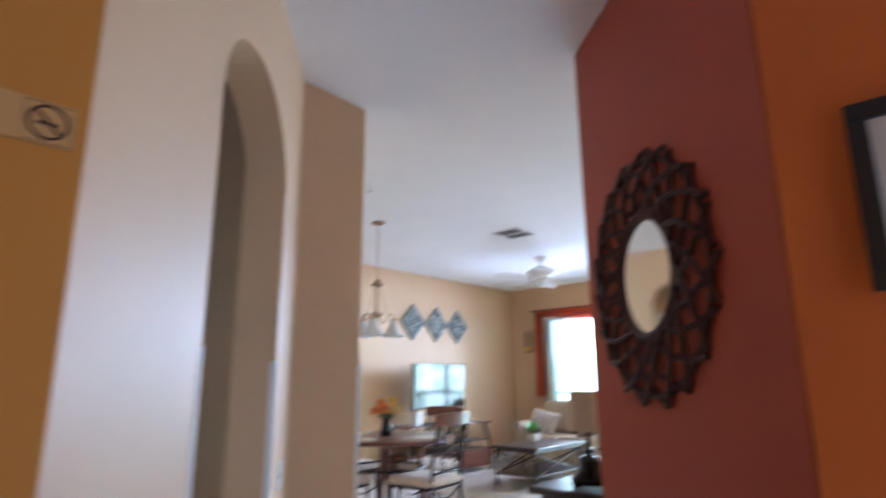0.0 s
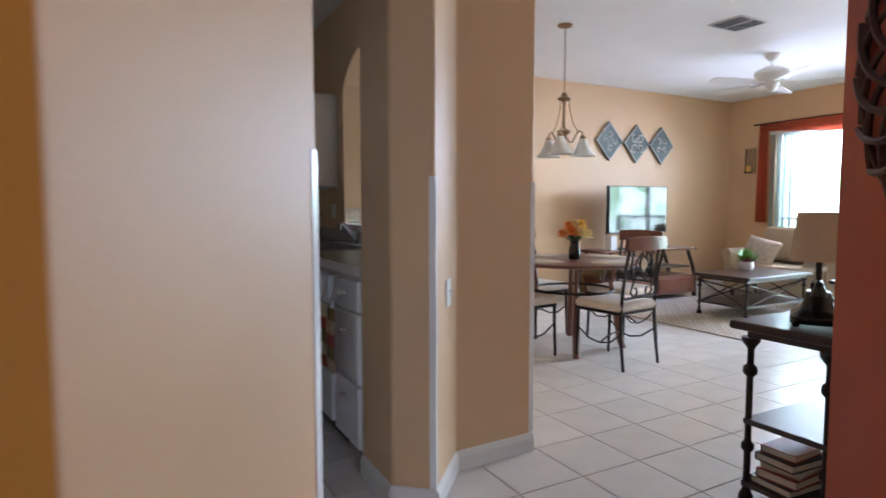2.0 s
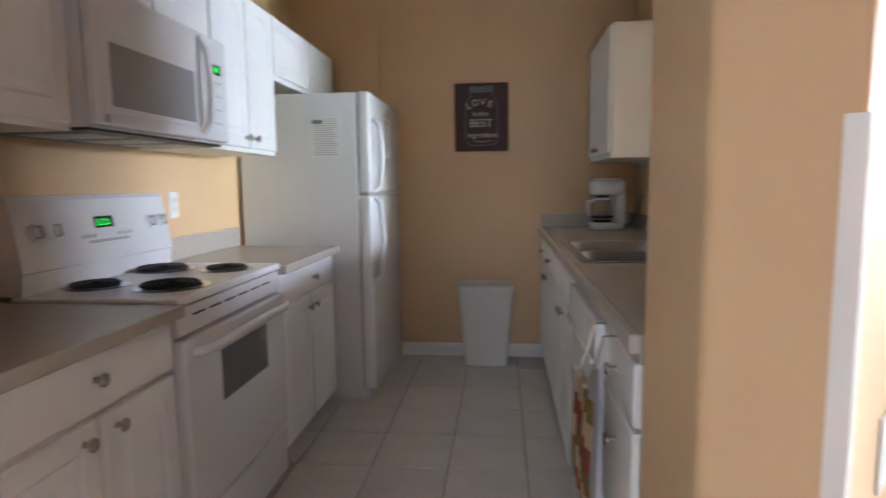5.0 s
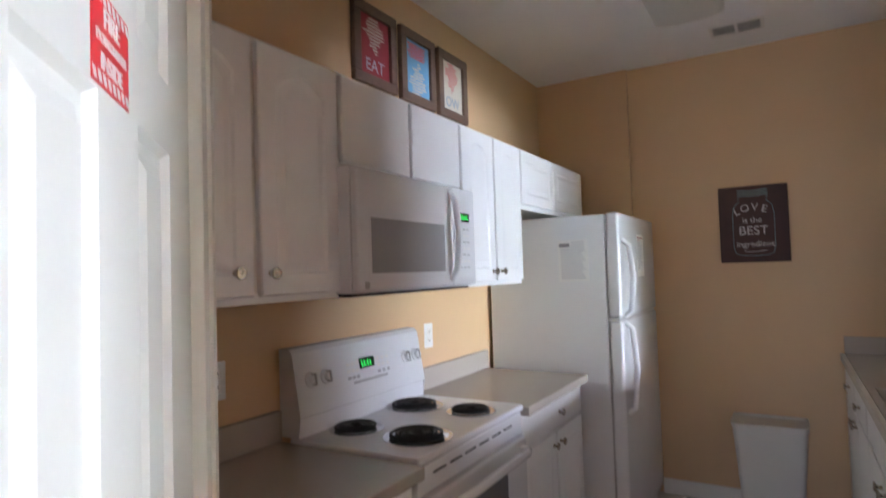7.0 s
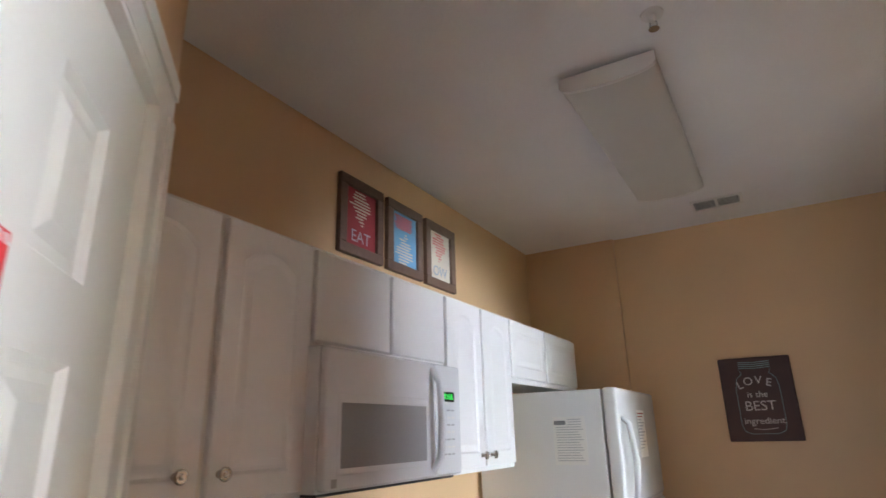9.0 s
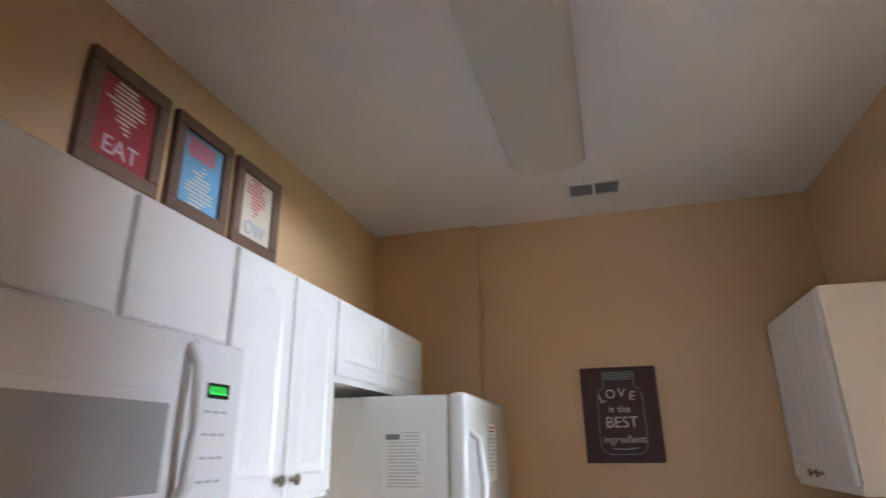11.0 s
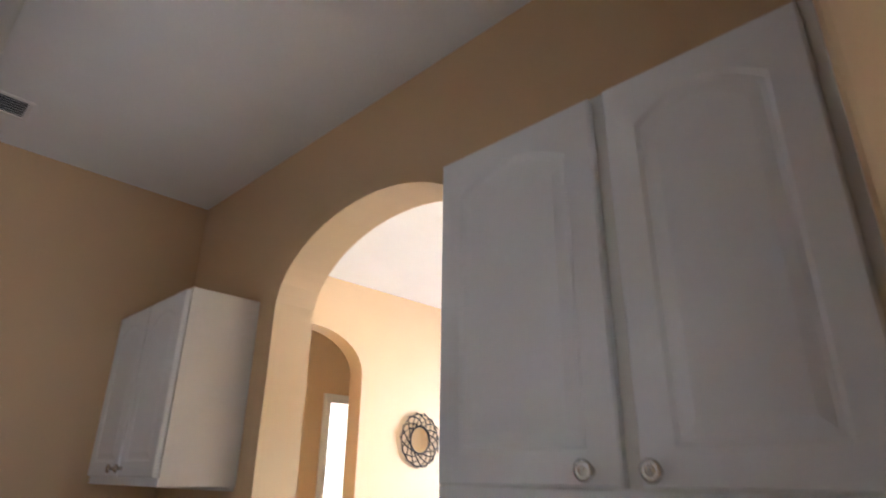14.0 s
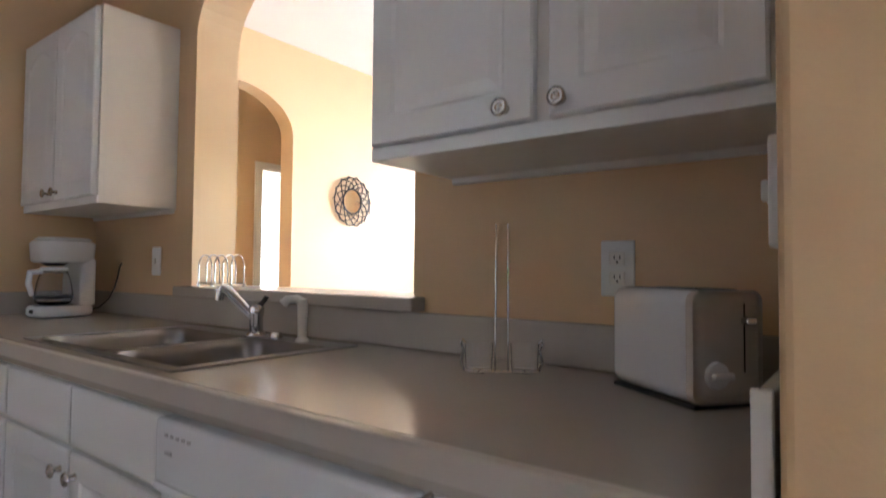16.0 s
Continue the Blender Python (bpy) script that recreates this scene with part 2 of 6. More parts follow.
def holed_wall(name, p0, p1, thick, s0, s1, sill, spring, rise, material, label):
    """A wall from p0 to p1 with one opening from s0 to s1, arched by rise above spring."""
    L = (Vector(p1) - Vector(p0)).length
    m = along(p0, p1)
    bm = B()
    if s0 > 0.001:
        slab(bm, [(0, 0), (s0, 0), (s0, H), (0, H)], 0, thick, m)
    if s1 < L - 0.001:
        slab(bm, [(s1, 0), (L, 0), (L, H), (s1, H)], 0, thick, m)
    if sill > 0:
        slab(bm, [(s0, 0), (s1, 0), (s1, sill), (s0, sill)], 0, thick, m)
    if rise:
        c, a = (s0 + s1) / 2, (s1 - s0) / 2
        bow = [(c - a * math.cos(math.pi * i / 28), spring + rise * math.sin(math.pi * i / 28)) for i in range(29)]
    else:
        bow = [(s0, spring), (s1, spring)]
    for a, b in zip(bow, bow[1:]):
        v = [[bm.verts.new(m @ Vector((s, q, z))) for s, z in ((a[0], a[1]), (b[0], b[1]), (b[0], H), (a[0], H))] for q in (0, thick)]
        bm.faces.new(v[0])
        bm.faces.new(v[1])
        bm.faces.new((v[0][0], v[0][1], v[1][1], v[1][0]))
        bm.faces.new((v[0][2], v[0][3], v[1][3], v[1][2]))
    bmesh.ops.remove_doubles(bm, verts=bm.verts[:], dist=0.0005)
    ob = part(name, bm, material)
    return tagged(ob, label, "wall", kind="structure")


# ---- structure ----
E1, E2, PB, PC, PD = (-0.347, 0.449), (0.077, 0.917), (0.742, 1.652), (0.985, 1.922), (1.43, 1.945)
PF, PG = (1.74, 0.753), (0.918, -0.18)
TVW, WINX = 5.43, 7.758


def wall(name, pts, material, label, z0=0.0, z1=H, bev=0.0):
    return tagged(part(name, prism(pts, z0, z1, bev), material), label, "wall", kind="structure")


wall("wall_kitchen_west", [(-1.27, 1.64), (-1.15, 1.64), (-1.15, 5.12), (-1.27, 5.12)], M_TAN, "tan painted kitchen wall behind the range and refrigerator")
wall("wall_kitchen_north", [(-1.15, 5.0), (1.22, 5.0), (1.22, 5.12), (-1.15, 5.12)], M_TAN, "tan painted end wall of the galley kitchen")
wall("wall_chase", [(-1.15, 4.968), (-0.52, 4.968), (-0.52, 4.999), (-1.15, 4.999)], M_TAN, "shallow tan boxed-out chase beside the refrigerator")
holed_wall("wall_kitchen_east", (1.405, 2.096), (1.405, 5.12), 0.185, 0.917, 2.035, 1.03, 2.04, 0.33, M_TAN, "tan kitchen wall with an arched pass-through opening")
wall("wall_pier", [PB, (0.605, 1.765), (0.605, 2.091), (1.405, 2.091), (1.43, 2.091), PD, PC], M_TAN, "tan painted angled wall end beside the kitchen entry", bev=0.012)
LE = (Vector(PB) - Vector(E2)).length
holed_wall("wall_kitchen_entry", E2, PB, 0.165, 0.0, LE, 0, 2.03, 0.30, M_TAN, "arched header over the kitchen entry")
wall("wall_entry_angle", [E1, E2, (-0.045, 1.03), (-0.455, 0.572)], M_TAN, "angled tan wall beside the kitchen entry", bev=0.006)
PK, PQ = (-0.525, 1.716), (0.075, 1.113)
wall("wall_pantry_jamb", [(-0.046, 1.032), (0.076, 0.920), (0.10, 1.075), (0.072, 1.108), (-0.04, 1.05)], M_TAN, "tan wall return beside the pantry door")
LP = (Vector(PK) - Vector(PQ)).length
holed_wall("wall_pantry", PQ, PK, 0.11, 0.006, LP - 0.126, 0, 2.045, 0, M_TAN, "angled tan wall around the pantry door")
wall("wall_pantry_return", [PK, (-0.60, 1.64), (-1.15, 1.64), (-1.15, 1.716)], M_TAN, "tan pantry side wall beside the counter")
wall("wall_foyer_north", [(-0.348, 0.448), (-0.456, 0.572), (-1.9, 0.572), (-1.9, 0.448)], M_MUSTARD, "mustard painted foyer wall with the no smoking sign")
wall("wall_foyer_west", [(-2.02, -2.0), (-1.9, -2.0), (-1.9, 0.56), (-2.02, 0.56)], M_MUSTARD, "mustard painted foyer side wall")
# door opening assumed here, out of view, for the added fill lamp
holed_wall("wall_foyer_south", (1.05, -2.0), (-2.02, -2.0), 0.12, 0.35, 1.25, 0, 2.05, 0, M_MUSTARD, "unseen mustard foyer back wall with an added door opening")
wall("wall_foyer_east", [(0.918, -2.0), (1.05, -2.0), (1.05, -0.2), (0.918, -0.183)], M_ORANGE, "burnt orange painted foyer wall")
wall("wall_mirror", [PG, (1.05, -0.196), (1.83, 0.673), (1.83, 0.753), PF], M_RED, "brick red painted angled wall carrying the mirror", bev=0.006)
wall("wall_living_south", [(1.832, 0.636), (7.9, 0.636), (7.9, 0.756), (1.832, 0.756)], M_TAN, "tan painted living room wall behind the console")
HX0, HX1 = 1.80, 2.70
holed_wall("wall_living_north", (7.9, TVW), (1.405, TVW), -0.14, 7.9 - HX1, 7.9 - HX0, 0, 2.10, 0.30, M_TAN, "tan painted living room wall with an arched hall opening")
WY0, WY1, WZ = 1.2, 4.70, 2.24
holed_wall("wall_living_east", (WINX, 0.636), (WINX, 5.57), -0.14, WY0 - 0.636, WY1 - 0.636, 0, WZ, 0, M_TAN, "tan painted living room wall with the glazed sliding door")
tagged(part("ceiling", box(-2.02, 7.9, -2.12, 9.12, H, H + 0.12), M_CEIL), "flat white textured ceiling", "ceiling", kind="structure")
floor = tagged(part("floor", box(-2.02, 7.9, -2.12, 9.12, -0.15, -0.005), M_GROUT), "beige ceramic tile floor with grey grout", "floor", kind="structure")

# hall and bedroom seen through the arch
wall("wall_hall_west", [(1.405, 5.57), (1.52, 5.57), (1.52, 6.6), (1.405, 6.6)], M_TAN, "tan painted hall side wall")
holed_wall("wall_hall_end", (5.2, 6.6), (1.405, 6.6), -0.12, 1.15, 1.94, 0, 2.05, 0, M_TAN, "tan painted hall end wall with a bedroom doorway")
wall("wall_bedroom_north", [(1.405, 9.0), (5.2, 9.0), (5.2, 9.12), (1.405, 9.12)], M_CEIL, "pale bedroom wall")
wall("wall_bedroom_west", [(1.405, 6.72), (1.52, 6.72), (1.52, 9.0), (1.405, 9.0)], M_CEIL, "pale bedroom side wall")
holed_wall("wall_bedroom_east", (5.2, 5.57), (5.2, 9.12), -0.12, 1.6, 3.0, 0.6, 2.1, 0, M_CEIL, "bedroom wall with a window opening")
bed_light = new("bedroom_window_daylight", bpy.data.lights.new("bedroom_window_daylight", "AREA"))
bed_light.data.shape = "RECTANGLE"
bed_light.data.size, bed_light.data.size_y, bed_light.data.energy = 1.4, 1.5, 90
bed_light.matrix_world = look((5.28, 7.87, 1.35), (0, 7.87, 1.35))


def casing(name, m, s0, s1, top, w, t, label, parent=None):
    """A mitred door surround on a wall face: two legs and a head."""
    root = thing(name, label, "door trim", kind="structure")
    for a, b in ((s0 - w, s0), (s1, s1 + w)):
        bm = B()
        slab(bm, [(a, 0), (b, 0), (b, top), (a, top)], 0, t, m)
        slab(bm, [(a + w * 0.25, 0), (b - w * 0.25, 0), (b - w * 0.25, top), (a + w * 0.25, top)], t, t + 0.006, m)
        part("casing_leg", bm, M_TRIM, root)
    bm = B()
    slab(bm, [(s0 - w, top), (s1 + w, top), (s1 + w, top + w), (s0 - w, top + w)], 0, t, m)
    slab(bm, [(s0 - w * 0.75, top + w * 0.25), (s1 + w * 0.75, top + w * 0.25), (s1 + w * 0.75, top + w * 0.75), (s0 - w * 0.75, top + w * 0.75)], t, t + 0.006, m)
    part("casing_head", bm, M_TRIM, root)
    return root


casing("door_trim_bedroom", along((1.405, 6.599), (5.2, 6.599)) @ pose(0, 0, 0, 0, 0, 0) @ Matrix.Diagonal((1, -1, 1, 1)), 1.855, 2.645, 2.05, 0.075, 0.015, "white painted door surround at the bedroom doorway")
casing("door_trim_hall", along((1.405, 6.599), (5.2, 6.599)) @ Matrix.Diagonal((1, -1, 1, 1)), 0.75, 1.48, 2.05, 0.075, 0.015, "white painted door surround in the hall")
door_hall = tagged(part("door_hall", box(2.16, 2.88, 6.585, 6.598, 0.01, 2.045), M_TRIM), "closed white hall door", "door", kind="structure")

# baseboards
def baseboard(p0, p1, e0=0.0, e1=0.0):
    d = (Vector(p1) - Vector(p0)).length
    m = along(p0, p1)
    bm = B()
    prof = [(0.0, 0.0), (0.014, 0.0), (0.014, 0.065), (0.010, 0.078), (0.006, 0.088), (0.0, 0.092)]
    a = [bm.verts.new(m @ Vector((-e0, q, z))) for q, z in prof]
    b = [bm.verts.new(m @ Vector((d + e1, q, z))) for q, z in prof]
    bm.faces.new(a)
    bm.faces.new(b)
    for i in range(len(prof)):
        j = (i + 1) % len(prof)
        bm.faces.new((a[i], a[j], b[j], b[i]))
    return tagged(part("baseboard", bm, M_TRIM), "white moulded baseboard", "baseboard", kind="structure")


for p, q in [((1.22, 5.0), (-0.40, 5.0)), (PD, PC), (PC, PB), (PB, (0.605, 1.765)), ((0.605, 1.765), (0.605, 2.09)), (E2, E1), (E1, (-1.9, 0.448)),
             ((WINX, TVW), (2.70, TVW)), ((1.80, TVW), (1.405, TVW)), ((1.405, TVW), (1.405, 2.11)), (PG, PF), ((0.918, -2.0), PG),
             ((WINX, 0.756), (WINX, 1.2)), ((WINX, 4.70), (WINX, TVW)), ((1.84, 0.756), (WINX, 0.756)), ((0.075, 1.113), (0.10, 1.08))]:
    baseboard(p, q)

# plastic corner guards
# opaque near-white base colour stands in for the bright highlight on clear plastic
M_GUARD = mat("highlight_white_plastic", (0.88, 0.87, 0.84), 0.16, var=0.01, scale=2)
def corner_guard(p, q1, q2, n1, n2):
    p, q1, q2 = Vector(p), Vector(q1), Vector(q2)
    d1, d2 = (q1 - p).normalized(), (q2 - p).normalized()
    n1, n2 = Vector(n1).normalized(), Vector(n2).normalized()
    t, w = 0.0022, 0.024
    det = n1.x * n2.y - n1.y * n2.x
    c = p + Vector((t * (n2.y - n1.y) / det, t * (n1.x - n2.x) / det))
    e = 0.0004
    pts = [p + d1 * w + n1 * e, p + d1 * w + n1 * t, c, p + d2 * w + n2 * t, p + d2 * w + n2 * e, p + (c - p) * 0.2]
    return tagged(part("corner_guard", prism([(v.x, v.y) for v in pts], 0.094, 1.312), M_GUARD), "glossy clear plastic corner guard on the wall edge", "corner guard", "wall corner guards")


corner_guard(E2, E1, (-0.045, 1.03), (0.739, -0.673), (0.673, 0.739))
corner_guard(PB, PC, (0.605, 1.765), (0.743, -0.669), (-0.636, -0.771))
corner_guard(PD, PC, (1.43, 2.091), (0.052, -0.999), (1, 0))

# pantry door
MP = along(PK, PQ)
trim = thing("door_trim_pantry", "white moulded door surround of the pantry", "door trim", kind="structure")
bm = B()
slab(bm, [(0.045, 0), (0.132, 0), (0.132, 2.045), (0.045, 2.045)], 0, 0.012, MP)
slab(bm, [(0.052, 0), (0.085, 0), (0.085, 2.045), (0.052, 2.045)], 0.0121, 0.018, MP)
slab(bm, [(0.1278, 0), (0.1345, 0), (0.1345, 2.044), (0.1278, 2.044)], -0.0078, 0.0115, MP)
part("casing_leg", bm, M_TRIM, trim)
bm = B()
slab(bm, [(0.1346, 2.034), (LP - 0.01, 2.034), (LP - 0.01, 2.0444), (0.1346, 2.0444)], -0.0078, 0.0115, MP)
slab(bm, [(0.045, 2.0455), (LP - 0.01, 2.0455), (LP - 0.01, 2.130), (0.045, 2.130)], 0, 0.012, MP)
slab(bm, [(0.052, 2.09), (LP - 0.01, 2.09), (LP - 0.01, 2.123), (0.052, 2.123)], 0.0121, 0.018, MP)
part("casing_head", bm, M_TRIM, trim)


def raised(bm, s0, s1, z0, z1, d, m, lip=0.022, depth=0.010):
    """A raised field in a sunk panel, in the plane at depth d."""
    rings = [(0, d), (0.008, d - depth), (lip, d - depth), (lip + 0.02, d - 0.002)]
    loops = []
    for i, q in rings:
        loops.append([bm.verts.new(m @ Vector(p)) for p in ((s0 + i, q, z0 + i), (s1 - i, q, z0 + i), (s1 - i, q, z1 - i), (s0 + i, q, z1 - i))])
    for a, b in zip(loops, loops[1:]):
        for k in range(4):
            bm.faces.new((a[k], a[(k + 1) % 4], b[(k + 1) % 4], b[k]))
    bm.faces.new(loops[-1])


def panel_leaf(s0, s1, z0, z1, cells, back, front, m):
    """A moulded door leaf: a slab whose front is cut up by sunk panels."""
    bm = B()
    ss = sorted({s0, s1, *[v for c in cells for v in c[:2]]})
    zs = sorted({z0, z1, *[v for c in cells for v in c[2:]]})
    for a, b in zip(ss, ss[1:]):
        for c, d in zip(zs, zs[1:]):
            hit = [k for k in cells if k[0] <= a + 1e-6 and b <= k[1] + 1e-6 and k[2] <= c + 1e-6 and d <= k[3] + 1e-6]
            if not hit:
                bm.faces.new([bm.verts.new(m @ Vector(p)) for p in ((a, front, c), (b, front, c), (b, front, d), (a, front, d))])
    for c in cells:
        raised(bm, *c, front, m)
    k = [[bm.verts.new(m @ Vector((s, q, z))) for s, z in ((s0, z0), (s1, z0), (s1, z1), (s0, z1))] for q in (front, back)]
    for i in range(4):
        bm.faces.new((k[0][i], k[0][(i + 1) % 4], k[1][(i + 1) % 4], k[1][i]))
    bm.faces.new(k[1])
    bmesh.ops.remove_doubles(bm, verts=bm.verts[:], dist=0.0004)
    return bm


pd = thing("door_pantry", "closed white six-panel pantry door with a red sticker", "door", kind="structure")
cl, cr = (0.270, 0.420), (0.545, 0.700)
cells = [(*c, *z) for c in (cl, cr) for z in ((1.715, 1.915), (0.98, 1.625), (0.20, 0.88))]
part("door_leaf", panel_leaf(0.1275, LP - 0.012, 0.012, 2.042, cells, -0.045, -0.008, MP), M_TRIM, pd)
stick = tagged(part("fire_extinguisher_sticker", slab(B(), [(0.458, 1.628), (0.563, 1.628), (0.563, 1.714), (0.458, 1.714)], -0.0078, -0.0068, MP), M_REDSTICK), "red and white fire extinguisher inside sticker on the door", "sticker")
for k in range(8):
    a = 0.4600 + k * 0.0132
    for z in (1.631, 1.702):
        bm = B()
        slab(bm, [(a, z), (a + 0.006, z), (a + 0.0105, z + 0.009), (a + 0.0045, z + 0.009)], -0.0067, -0.0060, MP)
        part("stripe", bm, M_WHITE, stick)
for txt, z, s in (("FIRE", 1.690, 0.025), ("EXTINGUISHER", 1.670, 0.0125), ("INSIDE", 1.650, 0.021)):
    lettering(txt, s, M_WHITE, stick, MP @ Matrix.Translation((0.5110, -0.0062, z)) @ pose(0, 0, 0, 90, 0, 180))

# ---- kitchen cabinets ----
def front_panel(w, h, t=0.019, arch=0.0, plain=False):
    """A routed thermofoil door or drawer front in (s, depth, z), its raised field arched at the top."""
    bm = B()
    if plain:
        rail, K = 0.035, 2
    else:
        rail, K = 0.055, 13
    def loop(i, d):
        z1 = h - rail - i
        pts = [(rail + i, d, rail + i), (w - rail - i, d, rail + i)]
        for k in range(K):
            u = 1 - k / (K - 1)
            s = rail + i + (w - 2 * rail - 2 * i) * u
            pts.append((s, d, z1 - (arch * (2 * u - 1) ** 2 if arch else 0)))
        return [bm.verts.new(p) for p in pts]
    def outer(i, d):
        pts = [(i, d, i), (w - i, d, i)]
        for k in range(K):
            u = 1 - k / (K - 1)
            pts.append((i + (w - 2 * i) * u, d, h - i))
        return [bm.verts.new(p) for p in pts]
    loops = [outer(0, 0), outer(0, t - 0.004), outer(0.004, t)]
    if not plain:
        loops += [loop(0, t), loop(0.008, t - 0.0045), loop(0.016, t - 0.0045), loop(0.034, t - 0.0005)]
    n = len(loops[0])
    for a, b in zip(loops, loops[1:]):
        for k in range(n):
            bm.faces.new((a[k], a[(k + 1) % n], b[(k + 1) % n], b[k]))
    bm.faces.new(loops[-1])
    bm.faces.new(loops[0])
    bmesh.ops.triangulate(bm, faces=[f for f in bm.faces if len(f.verts) > 4])
    return bm


KNOB = None


def knob(parent, m):
    """A round satin knob with a ring, on a door or drawer; its axis is the depth."""
    prof = [(0.009, 0.0), (0.007, 0.004), (0.0055, 0.012), (0.010, 0.016), (0.0165, 0.019), (0.0165, 0.023), (0.0135, 0.0255), (0.0125, 0.0235), (0.008, 0.0235), (0.006, 0.026), (0.0, 0.0265)]
    global KNOB
    if KNOB is None:
        ob = smooth(part("knob", lathe(prof, 20), M_NICKEL, parent, "satin nickel knob"), 50)
        KNOB = ob.data
    else:
        ob = new("knob", KNOB)
        ob.parent = parent
        ob["label"] = "satin nickel knob"
    ob.matrix_basis = m @ pose(0, 0, 0, -90, 0, 0)
    return ob


def cabinet(name, label, group, side, y0, y1, z0, z1, wallx, facex, fronts, toe=False, category="cabinet"):
    """side +1 looks to +x, -1 to -x. fronts: (kind, ya, yb, za, zb, knob y, knob z)."""
    root = thing(name, label, category, group)
    bm = B()
    g = 0.0008
    if toe:
        kick = facex - side * 0.07
        slab(bm, [(wallx, z0), (kick, z0), (kick, z0 + 0.09), (facex, z0 + 0.09), (facex, z1), (wallx, z1)], y0 + g, y1 - g, Matrix())
    else:
        bx(bm, *sorted((wallx, facex)), y0 + g, y1 - g, z0, z1, 0.0015, 1)
    part("body", bm, M_CABSIDE, root)
    if not toe:
        part("bottom_rail", box(*sorted((facex - side * 0.004, facex + side * 0.0045)), y0 + g, y1 - g, z0, z0 + 0.028, 0.001, 1), M_CAB, root)
    if side < 0 and not toe:
        part("back_rail", box(*sorted((wallx, wallx + side * 0.018)), y0 + 0.012, y1 - 0.012, z0 - 0.015, z0 - 0.0004, 0.001, 1), M_CABSIDE, root)
    for kind, ya, yb, za, zb, ky, kz in fronts:
        m = along((facex + side * 0.001, yb), (facex + side * 0.001, ya)) if side > 0 else along((facex - 0.001, ya), (facex - 0.001, yb))
        w, h = yb - ya, zb - za
        bm = front_panel(w, h, arch=0.045 if kind == "arch" else 0.0, plain=kind in ("drawer", "flat"))
        f = part("drawer_front" if kind == "drawer" else "door", bm, M_CAB, root, m=m @ Matrix.Translation((0, 0, za)))
        if ky is not None:
            s = (yb - ky) if side > 0 else (ky - ya)
            knob(f, Matrix.Translation((s, 0.019, kz - za)))
    return root


GU, GB = "wall cabinets", "base cabinets"
UZ0, UZ1 = 1.391, 2.098
cabinet("wall_cabinet", "white two-door wall cabinet beside the pantry", GU, 1, 1.72, 2.412, UZ0, UZ1, -1.149, -0.838,
        [("arch", 1.77, 2.072, 1.41, 2.085, 2.012, 1.472), ("arch", 2.095, 2.402, 1.41, 2.085, 2.126, 1.470)])
cabinet("wall_cabinet", "short white two-door cabinet above the microwave", GU, 1, 2.414, 3.178, 1.795, UZ1, -1.149, -0.838,
        [("flat", 2.424, 2.795, 1.81, 2.085, None, 0), ("flat", 2.815, 3.168, 1.81, 2.085, None, 0)])
cabinet("wall_cabinet", "white two-door wall cabinet beside the refrigerator", GU, 1, 3.180, 3.822, UZ0, UZ1, -1.149, -0.838,
        [("arch", 3.19, 3.495, 1.41, 2.085, 3.462, 1.455), ("arch", 3.513, 3.812, 1.41, 2.085, 3.55, 1.455)])
cabinet("wall_cabinet", "short white two-door cabinet above the refrigerator", GU, 1, 3.824, 4.862, 1.775, UZ1, -1.149, -0.838,
        [("door", 3.834, 4.30, 1.80, 2.085, None, 0), ("door", 4.318, 4.852, 1.80, 2.085, None, 0)])
cabinet("wall_cabinet", "white two-door wall cabinet beside the pass-through", GU, -1, 2.098, 2.888, 1.37, 2.10, 1.219, 0.930,
        [("arch", 2.135, 2.462, 1.40, 2.09, 2.437, 1.425), ("arch", 2.492, 2.876, 1.40, 2.09, 2.545, 1.425)])
cabinet("wall_cabinet", "white two-door wall cabinet above the coffee maker", GU, -1, 4.256, 4.998, 1.37, 2.10, 1.219, 0.930,
        [("arch", 4.27, 4.62, 1.40, 2.09, 4.585, 1.43), ("arch", 4.636, 4.985, 1.40, 2.09, 4.672, 1.43)])

BZ = 0.868
cabinet("base_cabinet", "white base cabinet with a drawer and two doors", GB, 1, 1.72, 2.446, 0, BZ, -1.149, -0.62,
        [("drawer", 1.81, 2.436, 0.725, 0.862, 2.125, 0.80), ("door", 1.81, 2.12, 0.10, 0.71, 2.075, 0.668), ("door", 2.14, 2.436, 0.10, 0.71, 2.185, 0.668)], True)
cabinet("base_cabinet", "white base cabinet between the range and the refrigerator", GB, 1, 3.214, 4.0, 0, BZ, -1.149, -0.62,
        [("drawer", 3.224, 3.99, 0.725, 0.862, 3.66, 0.79), ("door", 3.224, 3.61, 0.10, 0.71, 3.575, 0.655), ("door", 3.63, 3.99, 0.10, 0.71, 3.665, 0.655)], True)
cabinet("base_cabinet", "white three-drawer base cabinet with a tea towel", GB, -1, 2.096, 2.468, 0, BZ, 1.219, 0.615,
        [("drawer", 2.122, 2.458, 0.725, 0.862, 2.30, 0.795), ("drawer", 2.122, 2.458, 0.395, 0.71, 2.30, 0.62), ("drawer", 2.122, 2.458, 0.10, 0.38, 2.30, 0.31)], True)
cabinet("base_cabinet", "white sink base cabinet with two doors", GB, -1, 3.09, 3.972, 0, BZ, 1.219, 0.615,
        [("drawer", 3.10, 3.525, 0.725, 0.862, None, 0), ("drawer", 3.54, 3.962, 0.725, 0.862, None, 0), ("door", 3.10, 3.525, 0.10, 0.71, 3.49, 0.66), ("door", 3.54, 3.962, 0.10, 0.71, 3.577, 0.66)], True)
